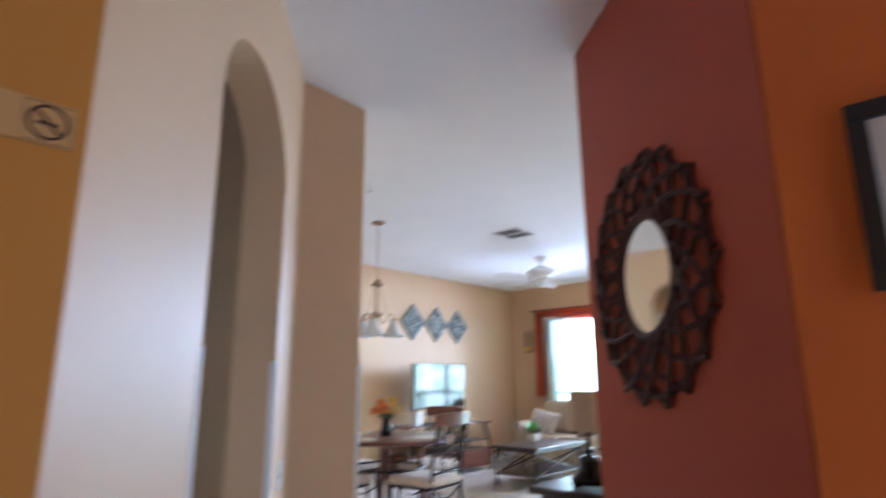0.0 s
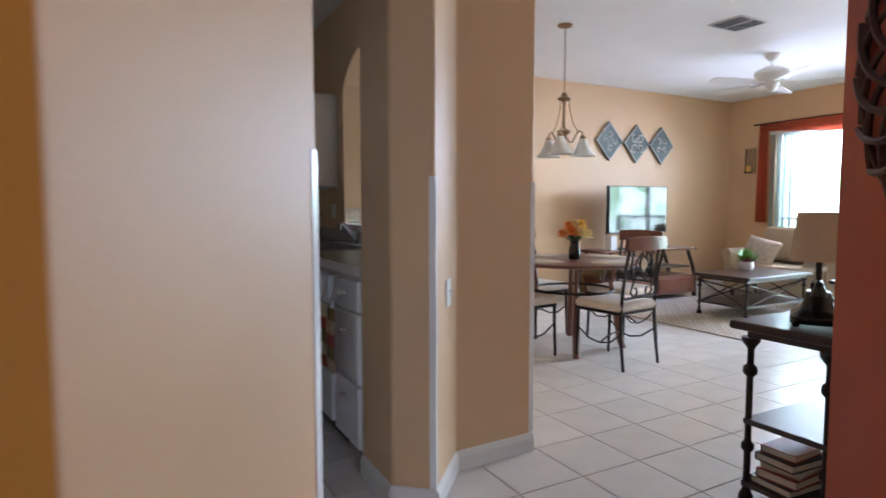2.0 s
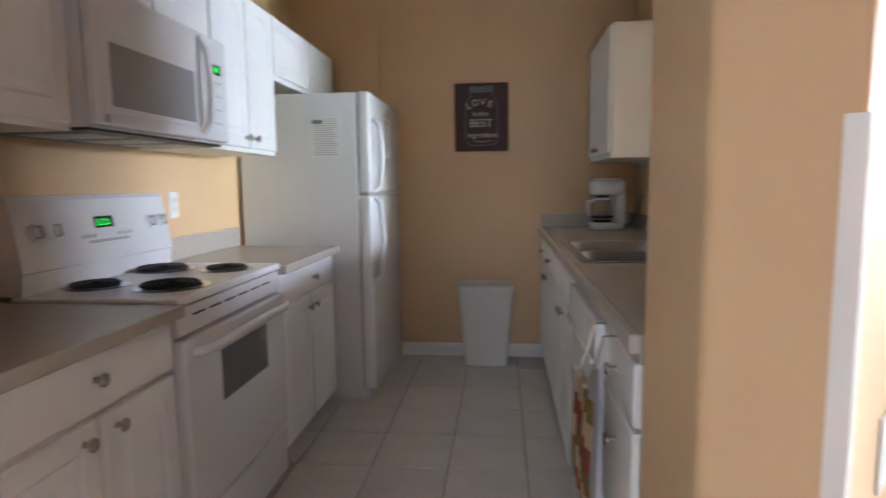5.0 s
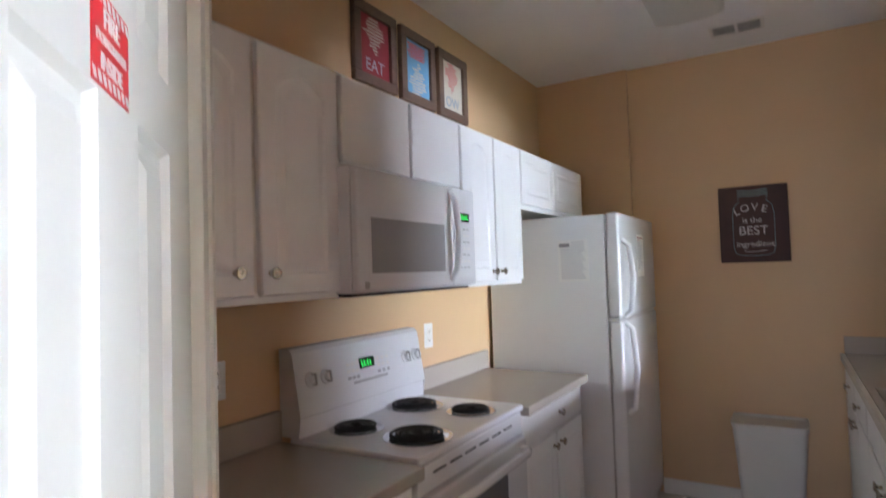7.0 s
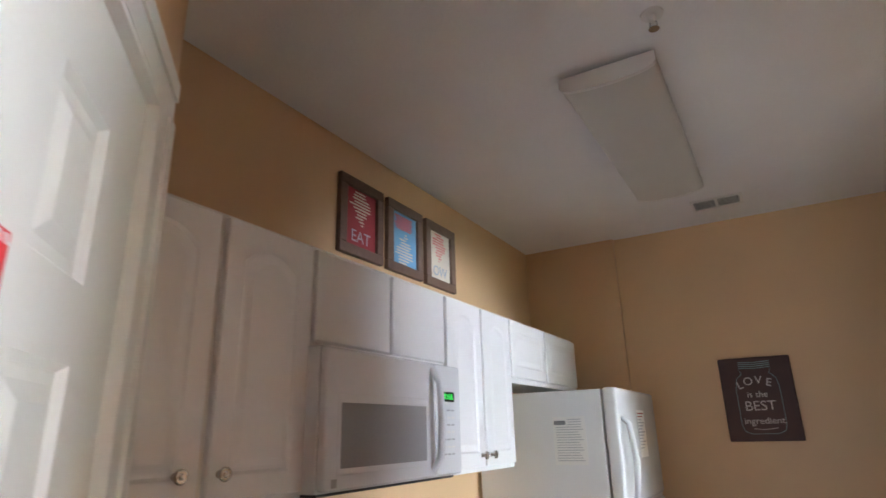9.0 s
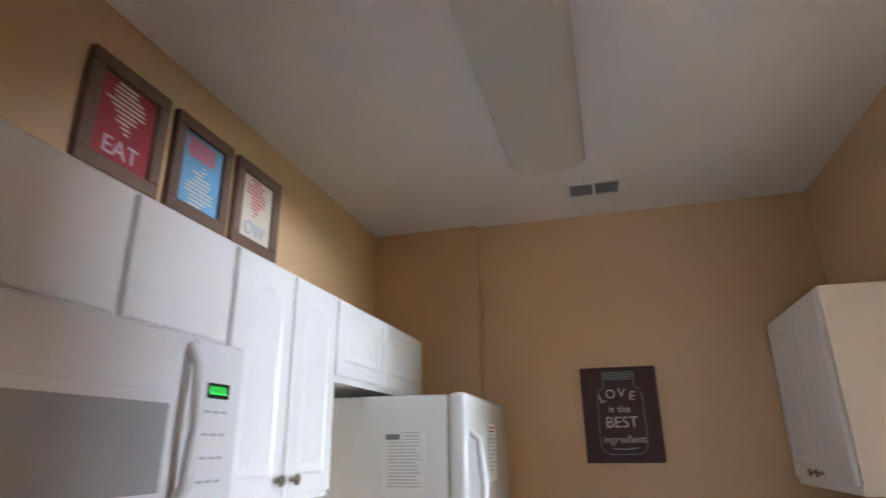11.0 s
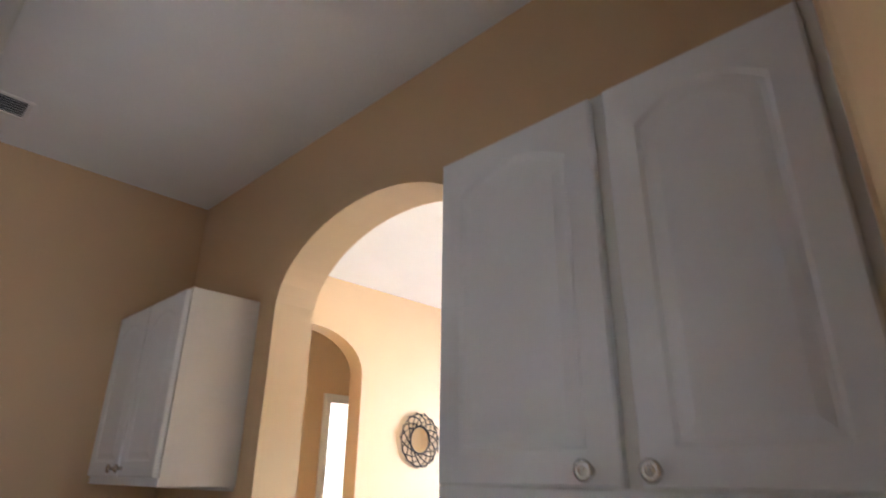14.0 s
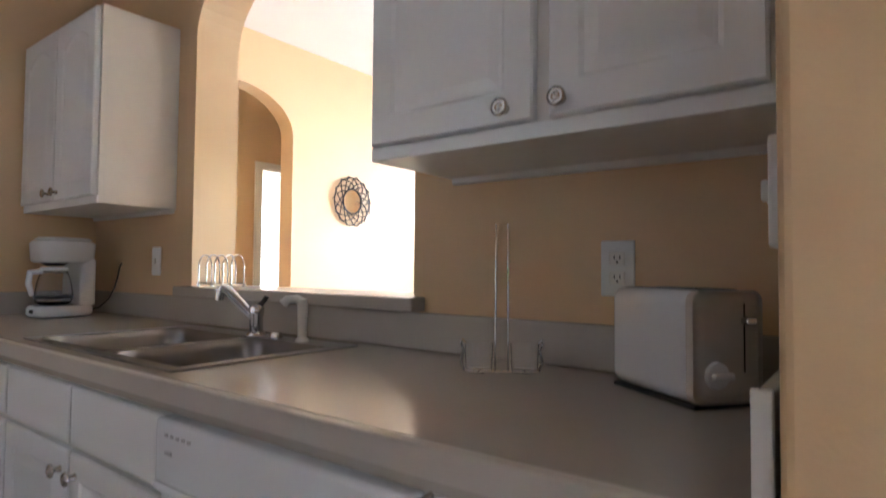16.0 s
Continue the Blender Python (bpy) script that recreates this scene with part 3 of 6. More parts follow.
cabinet("base_cabinet", "white corner base cabinet with drawers and doors", GB, -1, 3.974, 4.998, 0, BZ, 1.219, 0.615,
        [("drawer", 3.984, 4.475, 0.725, 0.862, 4.23, 0.795), ("drawer", 4.49, 4.98, 0.725, 0.862, 4.73, 0.795), ("door", 3.984, 4.475, 0.10, 0.71, 4.43, 0.66), ("door", 4.49, 4.98, 0.10, 0.71, 4.535, 0.66)], True)

# worktops
def worktop(name, x0, x1, y0, y1, edge_side, label):
    root = thing(name, label, "countertop")
    part("top", box(x0, x1, y0, y1, 0.872, 0.910, 0.004, 2), M_LAM, root)
    return root


w = worktop("countertop", -1.149, -0.562, 1.72, 2.446, 1, "grey-beige laminate countertop beside the range")
part("backsplash", box(-1.149, -1.129, 1.72, 2.446, 0.9105, 1.012, 0.003), M_LAM, w)
w = worktop("countertop", -1.149, -0.562, 3.214, 4.002, 1, "grey-beige laminate countertop beside the refrigerator")
part("backsplash", box(-1.149, -1.129, 3.214, 4.002, 0.9105, 1.012, 0.003), M_LAM, w)
w = thing("countertop", "long grey-beige laminate countertop with a sink cut-out", "countertop")
SX0, SX1, SY0, SY1 = 0.63, 1.14, 3.14, 3.965
CZ = 0.932
bm = B()
gx, gy = (0.600, SX0 + 0.02, SX1 - 0.02, 1.219), (2.096, SY0 + 0.02, SY1 - 0.02, 4.998)
cv_ = {(i, j, k): bm.verts.new((gx[i], gy[j], z)) for i in range(4) for j in range(4) for k, z in enumerate((0.8685, CZ))}
for k in (0, 1):
    for i in range(3):
        for j in range(3):
            if (i, j) != (1, 1):
                bm.faces.new([cv_[q + (k,)] for q in ((i, j), (i + 1, j), (i + 1, j + 1), (i, j + 1))])
loop_out = [(0, 0), (1, 0), (2, 0), (3, 0), (3, 1), (3, 2), (3, 3), (2, 3), (1, 3), (0, 3), (0, 2), (0, 1)]
for lp in (loop_out, [(1, 1), (2, 1), (2, 2), (1, 2)]):
    for q, r in zip(lp, lp[1:] + lp[:1]):
        bm.faces.new((cv_[q + (0,)], cv_[r + (0,)], cv_[r + (1,)], cv_[q + (1,)]))
part("top", bm, M_LAM, w)
part("front_edge", box(0.579, 0.5995, 2.096, 4.998, 0.892, CZ, 0.003), M_LAMEDGE, w)
part("backsplash", box(1.199, 1.219, 2.096, 4.998, CZ + 0.0005, 1.028, 0.003), M_LAM, w)
part("side_splash", box(0.60, 1.198, 4.979, 4.998, CZ + 0.0005, 1.028, 0.003), M_LAM, w)
part("side_splash", box(0.6335, 1.198, 2.097, 2.112, CZ + 0.0005, 1.034, 0.003), M_LAM, w)
part("end_cap", box(0.625, 0.633, 2.097, 2.1155, CZ + 0.0005, 1.036, 0.002), M_CABSIDE, w, "white end strip")
tagged(part("pass_through_sill", box(1.165, 1.46, 2.975, 4.17, 1.031, 1.068, 0.005), M_LAM), "grey-beige laminate sill of the pass-through", "sill", kind="structure")

# sink
sink = thing("kitchen_sink", "stainless steel double-bowl sink set in the countertop", "sink")
def bowl(y0, y1):
    bm = B()
    x0, x1 = SX0 + 0.03, SX1 - 0.075
    rings = []
    for i, z in ((0.0, CZ + 0.0035), (0.004, CZ - 0.003), (0.010, CZ - 0.02), (0.018, CZ - 0.13), (0.03, CZ - 0.155), (0.06, CZ - 0.165)):
        r = 0.065 - i * 0.3
        pts = []
        for cx, cy, a in ((x1 - i - r, y1 - i - r, 0), (x0 + i + r, y1 - i - r, 90), (x0 + i + r, y0 + i + r, 180), (x1 - i - r, y0 + i + r, 270)):
            pts += arc(cx, cy, r, a, a + 90, 9)
        rings.append([bm.verts.new((*p, z)) for p in pts])
    n = len(rings[0])
    for a, b in zip(rings, rings[1:]):
        for k in range(n):
            bm.faces.new((a[k], a[(k + 1) % n], b[(k + 1) % n], b[k]))
    bm.faces.new(rings[-1])
    return smooth(part("bowl", bm, M_STEEL, sink))
ym = 3.51
bowl(SY0 + 0.03, ym - 0.012)
bowl(ym + 0.012, SY1 - 0.03)
bm = B()
for a in ((SX0, SX0 + 0.032, SY0, SY1), (SX1 - 0.077, SX1, SY0, SY1), (SX0 + 0.0322, SX1 - 0.0772, SY0, SY0 + 0.032), (SX0 + 0.0322, SX1 - 0.0772, SY1 - 0.032, SY1), (SX0 + 0.0322, SX1 - 0.0772, ym - 0.013, ym + 0.013)):
    bx(bm, *a, CZ + 0.0002, CZ + 0.0042)
part("rim", bm, M_STEEL, sink)
for y in ((SY0 + ym) / 2, (SY1 + ym) / 2):
    smooth(part("drain", lathe([(0.0, 0.769), (0.03, 0.769), (0.04, 0.7705), (0.042, 0.768)], 18), M_CHROME, sink, m=Matrix.Translation((0.88, y, 0))))

fau = thing("kitchen_faucet", "chrome single-lever kitchen faucet behind the sink", "faucet", m=Matrix.Translation((1.105, 3.545, CZ + 0.0045)))
smooth(part("base", lathe([(0.030, 0), (0.028, 0.006), (0.021, 0.010), (0.020, 0.055), (0.023, 0.062), (0.023, 0.082), (0.016, 0.092), (0.0, 0.094)], 24), M_CHROME, fau))
smooth(part("spout", tube([(-0.005, 0.002, 0.05), (-0.02, 0.024, 0.076), (-0.038, 0.048, 0.106), (-0.054, 0.068, 0.132), (-0.064, 0.08, 0.140), (-0.070, 0.087, 0.132), (-0.071, 0.089, 0.105)], [0.014, 0.015, 0.016, 0.017, 0.017, 0.016, 0.0145], 16), M_CHROME, fau))
smooth(part("lever", tube([(0.004, -0.008, 0.088), (0.012, -0.018, 0.102), (0.018, -0.026, 0.118)], [0.009, 0.007, 0.008], 12), M_BLACK, fau, "black lever tip"))
smooth(part("hole_cover", lathe([(0.019, 0), (0.019, 0.012), (0.015, 0.017), (0, 0.018)], 20), M_CHROME, fau, m=Matrix.Translation((-0.012, -0.115, 0))))
spr = thing("sink_sprayer", "white plastic sink sprayer beside the faucet", "sprayer", m=Matrix.Translation((1.092, 3.312, CZ + 0.0045)))
smooth(part("body", lathe([(0.019, 0), (0.018, 0.006), (0.0125, 0.012), (0.0135, 0.06), (0.015, 0.105), (0.012, 0.118), (0, 0.12)], 20), M_PLASTER, spr))
smooth(part("head", tube([(0, 0, 0.108), (-0.012, 0.014, 0.119), (-0.026, 0.032, 0.117), (-0.034, 0.042, 0.104)], [0.012, 0.0125, 0.0125, 0.013], 14), M_PLASTER, spr))

# dishwasher
dw = thing("dishwasher", "white built-in dishwasher with a moulded handle", "dishwasher")
part("door", box(0.583, 0.612, 2.474, 3.084, 0.12, 0.735, 0.008), M_APPL, dw)
part("control_panel", box(0.572, 0.612, 2.474, 3.084, 0.739, 0.867, 0.009, 3), M_APPL, dw)
part("handle", box(0.562, 0.5715, 2.49, 3.068, 0.742, 0.758, 0.004, 3), M_APPL, dw)
part("toe_panel", box(0.66, 0.672, 2.474, 3.084, 0.003, 0.115), M_BLACK, dw)
part("tub", box(0.6125, 1.21, 2.476, 3.082, 0.118, 0.866), M_GREY, dw)
for i in range(5):
    part("button", box(0.5705, 0.573, 3.036 - i * 0.019, 3.046 - i * 0.019, 0.838, 0.843), M_GREY, dw)
part("badge", box(0.5708, 0.573, 3.022, 3.046, 0.806, 0.812), M_GREY, dw)

# towel over the drawers
def towel_patch(y0, y1, z0, z1):
    bm = B()
    n = 6
    for a in range(n + 1):
        for b in range(n + 1):
            y, z = y0 + (y1 - y0) * a / n, z0 + (z1 - z0) * b / n
            bm.verts.new((0.527 + 0.006 * math.sin(y * 90) + 0.003 * math.sin(z * 20), y, z))
    bm.verts.ensure_lookup_table()
    for a in range(n):
        for b in range(n):
            k = a * (n + 1) + b
            bm.faces.new((bm.verts[k], bm.verts[k + 1], bm.verts[k + n + 2], bm.verts[k + n + 1]))
    bmesh.ops.solidify(bm, geom=bm.faces[:], thickness=0.004)
    return bm
tow = thing("tea_towel", "red, cream and olive patchwork tea towel on a hanging bar", "towel")
C1 = mat("rust_cotton", (0.42, 0.11, 0.07), 0.95, var=0.15, scale=40, bump=0.4, bump_scale=500)
C2 = mat("cream_cotton", (0.70, 0.54, 0.35), 0.95, var=0.15, scale=40, bump=0.4, bump_scale=500)
C3 = mat("olive_cotton", (0.28, 0.20, 0.07), 0.95, var=0.15, scale=40, bump=0.4, bump_scale=500)
ys = [2.25, 2.345, 2.44, 2.535]
pal = [[C2, C1, C3], [C3, C2, C1], [C1, C3, C2], [C2, C1, C1], [C3, C2, C2]]
for r in range(5):
    for c in range(3):
        part("patch", towel_patch(ys[c] + 0.0004, ys[c + 1] - 0.0004, 0.425 + r * 0.061, 0.4856 + r * 0.061), pal[r][c], tow)
ring = tagged(part("towel_hanger", tube([(0.60, 2.33, 0.867), (0.568, 2.33, 0.865), (0.555, 2.33, 0.80), (0.54, 2.33, 0.76), (0.537, 2.33, 0.735), (0.537, 2.46, 0.735), (0.54, 2.46, 0.76), (0.555, 2.46, 0.80), (0.568, 2.46, 0.865), (0.60, 2.46, 0.867)], 0.0035, 8), M_NICKEL), "bent metal over-drawer towel bar", "towel bar")

# refrigerator
FX, FY0, FY1, FZ = -0.388, 4.055, 4.935, 1.742
fr = thing("refrigerator", "white top-freezer refrigerator with a notice on its side", "refrigerator")
part("body", box(-1.13, FX - 0.075, FY0, FY1, 0.02, FZ - 0.006, 0.006), M_APPL, fr)
for z0, z1, nm in ((1.192, FZ, "freezer_door"), (0.075, 1.178, "fridge_door")):
    d = part(nm, box(FX - 0.068, FX, FY0 - 0.001, FY1, z0, z1, 0.016, 4), M_APPL, fr)
    smooth(d)
part("door_gap", box(FX - 0.07, FX - 0.012, FY0 + 0.004, FY1 - 0.004, 1.177, 1.193), M_GREY, fr)
part("gasket", box(FX - 0.0745, FX - 0.0685, FY0 + 0.006, FY1 - 0.006, 0.08, FZ - 0.01), M_GREY, fr)
part("kick_grille", box(-1.12, FX - 0.04, FY0 + 0.01, FY1 - 0.01, 0.0, 0.07), M_APPL, fr)
for a, b in ((1.20, 1.60), (0.70, 1.17)):
    pts = [(FX, FY0 + 0.06, a), (FX + 0.035, FY0 + 0.06, a + 0.03), (FX + 0.052, FY0 + 0.06, (a + b) / 2), (FX + 0.035, FY0 + 0.06, b - 0.03), (FX, FY0 + 0.06, b)]
    smooth(part("handle", tube(pts, [0.014, 0.015, 0.016, 0.015, 0.014], 12), M_APPL, fr, "curved white handle"))
note = tagged(part("paper_notice", box(-0.715, -0.55, FY0 - 0.0022, FY0 - 0.0008, 1.385, 1.61), M_WHITE), "white printed notice taped to the refrigerator", "notice")
part("heading_block", box(-0.708, -0.65, FY0 - 0.003, FY0 - 0.0023, 1.572, 1.592), M_INK, note)
for i in range(17):
    z = 1.595 - i * 0.012
    x0, x1 = (-0.64, -0.57) if i < 3 else (-0.70, -0.565 - 0.03 * ((i * 7) % 4) / 4)
    part("text_line", box(x0, x1, FY0 - 0.0028, FY0 - 0.0023, z, z + 0.0035), M_PALEINK, note)
note = tagged(part("paper_notice", box(FX + 0.0005, FX + 0.0015, 4.45, 4.62, 1.40, 1.64), M_WHITE), "white printed notice on the freezer door", "notice")
for i in range(12):
    part("text_line", box(FX + 0.0016, FX + 0.0022, 4.46, 4.60 - 0.03 * (i % 3), 1.62 - i * 0.016, 1.626 - i * 0.016), M_RUST if i < 2 else M_PALEINK, note)

# range
RY0, RY1 = 2.45, 3.21
rg = thing("kitchen_range", "white electric coil range with a backguard", "stove")
part("body", box(-1.12, -0.62, RY0, RY1, 0.03, 0.895, 0.004), M_APPL, rg)
part("cooktop", box(-1.10, -0.585, RY0 - 0.002, RY1 + 0.002, 0.8955, 0.922, 0.009, 3), M_APPL, rg)
part("oven_door", box(-0.6195, -0.575, RY0 + 0.004, RY1 - 0.004, 0.245, 0.80, 0.010, 3), M_APPL, rg)
part("vent_trim", box(-0.6195, -0.595, RY0 + 0.004, RY1 - 0.004, 0.806, 0.89, 0.004), M_APPL, rg)
for i in range(6):
    part("vent_slot", box(-0.5945, -0.5935, RY0 + 0.09 + i * 0.1, RY0 + 0.165 + i * 0.1, 0.855, 0.862), M_BLACK, rg)
part("oven_window", box(-0.576, -0.5735, RY0 + 0.21, RY1 - 0.19, 0.545, 0.715, 0.001, 1), M_DARKGLASS, rg)
hp = [(-0.575, RY0 + 0.05, 0.755), (-0.545, RY0 + 0.06, 0.76), (-0.532, RY0 + 0.10, 0.762), (-0.532, RY1 - 0.10, 0.762), (-0.545, RY1 - 0.06, 0.76), (-0.575, RY1 - 0.05, 0.755)]
smooth(part("oven_handle", tube(hp, 0.016, 12), M_APPL, rg))
part("drawer", box(-0.6195, -0.582, RY0 + 0.004, RY1 - 0.004, 0.035, 0.235, 0.010, 3), M_APPL, rg)
bm = B()
slab(bm, [(-1.145, 0.9225), (-1.06, 0.9225), (-1.06, 0.985), (-1.05, 0.99), (-1.085, 1.20), (-1.10, 1.215), (-1.145, 1.215)], RY0 + 0.002, RY1 - 0.002, Matrix(((1, 0, 0, 0), (0, 1, 0, 0), (0, 0, 1, 0), (0, 0, 0, 1))))
bg = part("backguard", bm, M_APPL, rg)
# the sloped control face
fm = Matrix.Translation((-1.0675, (RY0 + RY1) / 2, 1.095)) @ pose(0, 0, 0, 0, -9.46, 0) @ pose(0, 0, 0, 90, 0, 90)
for y in (-0.31, -0.235, 0.255, 0.33):
    k = smooth(part("burner_knob", lathe([(0.027, 0), (0.025, 0.006), (0.017, 0.009), (0.015, 0.024), (0, 0.025)], 20), M_APPL, rg, m=fm @ Matrix.Translation((y, 0.01, 0.001))))
    part("knob_pointer", box(-0.003, 0.003, -0.02, 0.02, 0.0, 0.030, 0.001, 1), M_GREY, k)
part("display_window", box(-0.045, 0.045, 0.005, 0.045, 0.0005, 0.0025), M_GREENBACK, rg, m=fm)
for x in (-0.028, -0.012, 0.008, 0.024):
    part("display_digit", bx(bx(B(), x - 0.005, x + 0.005, 0.014, 0.0165, 0.0026, 0.003), x - 0.0052, x - 0.003, 0.0168, 0.036, 0.0026, 0.003), M_GREEN, rg, m=fm)
for x in (-0.11, -0.085, -0.06, 0.07, 0.10, 0.13):
    for z in (0.03, 0.005, -0.02):
        part("touch_key", box(x - 0.009, x + 0.009, z - 0.006, z + 0.006, 0.0004, 0.0015), M_GREY if z < 0 else M_CABSIDE, rg, m=fm)
part("label_bar", box(-0.09, 0.12, -0.045, -0.035, 0.0004, 0.001), M_GREY, rg, m=fm)
for bxx, byy, r in ((-0.97, RY0 + 0.19, 0.078), (-0.72, RY0 + 0.20, 0.098), (-0.97, RY1 - 0.20, 0.098), (-0.72, RY1 - 0.19, 0.078)):
    m = Matrix.Translation((bxx, byy, 0.9215))
    pan = smooth(part("drip_pan", lathe([(r + 0.018, 0.0), (r + 0.018, 0.003), (r + 0.008, 0.004), (r, 0.0015), (0.02, 0.001), (0, 0.001)], 28), M_CHROME, rg, m=m))
    pts = []
    turns = 4
    for i in range(turns * 18 + 1):
        a = 2 * math.pi * i / 18
        rr = 0.018 + (r - 0.018) * i / (turns * 18)
        pts.append((rr * math.cos(a), rr * math.sin(a), 0.011))
    smooth(part("coil", tube(pts, 0.0062, 6), M_COIL, pan))

# microwave
MX, MY0, MY1, MZ0, MZ1 = -0.745, 2.396, 3.152, 1.395, 1.790
mw = thing("microwave_oven", "white over-the-range microwave with a dark window", "microwave")
part("body", box(-1.148, MX - 0.03, MY0, MY1, MZ0 + 0.006, MZ1, 0.003), M_APPL, mw)
part("door", box(MX - 0.0295, MX, MY0 + 0.002, MY1 - 0.185, MZ0 + 0.012, MZ1 - 0.004, 0.009, 3), M_APPL, mw)
part("control_panel", box(MX - 0.0295, MX - 0.002, MY1 - 0.181, MY1 - 0.002, MZ0 + 0.012, MZ1 - 0.004, 0.008, 3), M_APPL, mw)
part("window_frame", box(MX - 0.001, MX + 0.0012, MY0 + 0.05, MY1 - 0.235, 1.445, 1.66, 0.001, 1), M_APPL, mw)
part("window", box(MX + 0.0011, MX + 0.0022, MY0 + 0.065, MY1 - 0.25, 1.462, 1.635), mat("perforated_oven_window", (0.36, 0.36, 0.36), 0.18, var=0.08, scale=300), mw)
pts = [(MX, MY1 - 0.205, 1.43), (MX + 0.03, MY1 - 0.207, 1.47), (MX + 0.042, MY1 - 0.21, 1.59), (MX + 0.03, MY1 - 0.207, 1.72), (MX, MY1 - 0.205, 1.765)]
smooth(part("handle", tube(pts, [0.012, 0.013, 0.013, 0.013, 0.012], 12), M_APPL, mw))
part("display_window", box(MX - 0.0025, MX - 0.0008, MY1 - 0.13, MY1 - 0.05, 1.655, 1.69), M_GREENBACK, mw)
for i in range(4):
    y = MY1 - 0.118 + i * 0.016
    part("display_digit", bx(bx(B(), MX - 0.0007, MX - 0.0002, y, y + 0.010, 1.665, 1.6675), MX - 0.0007, MX - 0.0002, y, y + 0.003, 1.668, 1.683), M_GREEN, mw)
for r in range(7):
    for c in range(3):
        part("key", box(MX - 0.0024, MX - 0.0012, MY1 - 0.132 + c * 0.03, MY1 - 0.112 + c * 0.03, 1.622 - r * 0.025, 1.628 - r * 0.025), M_CABSIDE if r % 2 else M_GREY, mw)
part("maker_badge", box(MX, MX + 0.001, MY0 + 0.03, MY0 + 0.052, 1.415, 1.437), M_GREY, mw)
part("underside", box(-1.14, MX - 0.035, MY0 + 0.01, MY1 - 0.01, MZ0 - 0.002, MZ0 + 0.0055), M_BLACK, mw)
for y in (MY0 + 0.08, MY0 + 0.30, MY0 + 0.52):
    part("grease_filter", box(-1.05, -0.83, y, y + 0.16, MZ0 - 0.006, MZ0 - 0.0025), M_GREY, mw)

# framed prints above the cabinets
def print_frame(y0, y1, label, base, burst, word, wordmat, flip, x=-1.149):
    z0, z1 = 2.262, 2.612
    root = thing("framed_print", label, "picture", "framed kitchen prints")
    fw = 0.045
    for a in ((y0, y1, z1 - fw, z1), (y0, y1, z0, z0 + fw), (y0, y0 + fw, z0 + fw + 0.0004, z1 - fw - 0.0004), (y1 - fw, y1, z0 + fw + 0.0004, z1 - fw - 0.0004)):
        part("frame_bar", box(x, x + 0.025, *a, 0.004, 2), M_FRAMEBR, root)
    part("print", box(x, x + 0.010, y0 + fw - 0.002, y1 - fw + 0.002, z0 + fw - 0.002, z1 - fw + 0.002), base, root)
    rng = random.Random(int(y0 * 100))
    yc = (y0 + y1) / 2
    for i in range(11):
        u = i / 10
        wd = 0.05 + 0.10 * (1 - abs(2 * u - 0.7)) * (0.75 + 0.4 * rng.random())
        zc = (z1 - fw - 0.012 - 0.145 * u) if not flip else (z0 + fw + 0.012 + 0.145 * u)
        c = yc + (rng.random() - 0.5) * 0.03
        bm = B()
        pts = [(c - wd / 2, zc), (c - wd / 2 + 0.008, zc - 0.0036), (c + wd / 2 - 0.012, zc - 0.004), (c + wd / 2, zc), (c + wd / 2 - 0.012, zc + 0.004), (c - wd / 2 + 0.008, zc + 0.0036)]
        slab(bm, pts, 0, 0.0008, Matrix(((0, 1, 0, x + 0.0102), (1, 0, 0, 0), (0, 0, 1, 0), (0, 0, 0, 1))))
        part("lettered_stroke", bm, burst, root)
    if word:
        lettering(word, 0.075, wordmat, root, Matrix.Translation((x + 0.0112, yc, z0 + fw + 0.045)) @ pose(0, 0, 0, 90, 0, 90))
    return root


M_CREAMPR = mat("cream_print", (0.66, 0.60, 0.50), 0.7, var=0.05)
M_LILAC = mat("pale_lettering", (0.55, 0.55, 0.62), 0.7, var=0.05)
print_frame(2.875, 3.175, "brown-framed dark red print reading EAT", M_RUST, M_CREAMPR, "EAT", M_LILAC, False)
f2 = print_frame(3.212, 3.510, "brown-framed blue print with white lettering", M_BLUEPR, M_CREAMPR, "", M_LILAC, True)
for i in range(6):
    part("lettered_stroke", box(-1.1388, -1.138, 3.28 + 0.008 * (i % 3), 3.43 - 0.012 * (i % 2), 2.545 - i * 0.012, 2.553 - i * 0.012), M_PINK, f2)
print_frame(3.545, 3.845, "brown-framed cream print with red and grey lettering", M_CREAMPR, M_PINK, "OW", mat("grey_blue_lettering", (0.35, 0.42, 0.50), 0.7), False)

# canvas sign on the end wall
cv = thing("canvas_sign", "dark brown canvas sign with white jar lettering", "wall sign")
part("canvas", box(0.0, 0.369, 4.972, 4.999, 1.46, 1.92, 0.003, 1), M_BROWNSIGN, cv)
def on_canvas(x, z, y=4.9718):
    return Matrix.Translation((x, y, z)) @ pose(0, 0, 0, 90, 0, 0)
jar = [(0.105, 1.855), (0.115, 1.83), (0.085, 1.80), (0.075, 1.75), (0.075, 1.55), (0.085, 1.515), (0.12, 1.50), (0.25, 1.50), (0.285, 1.515), (0.295, 1.55), (0.295, 1.75), (0.285, 1.80), (0.255, 1.83), (0.265, 1.855)]
part("jar_outline", tube([(x, 4.9715, z) for x, z in jar], 0.0016, 5), M_TEAL, cv)
for i in range(4):
    part("jar_lid_line", tube([(0.105, 4.9715, 1.862 + i * 0.011), (0.185, 4.9715, 1.858 + i * 0.011), (0.265, 4.9715, 1.862 + i * 0.011)], 0.0024, 5), M_TEAL, cv)
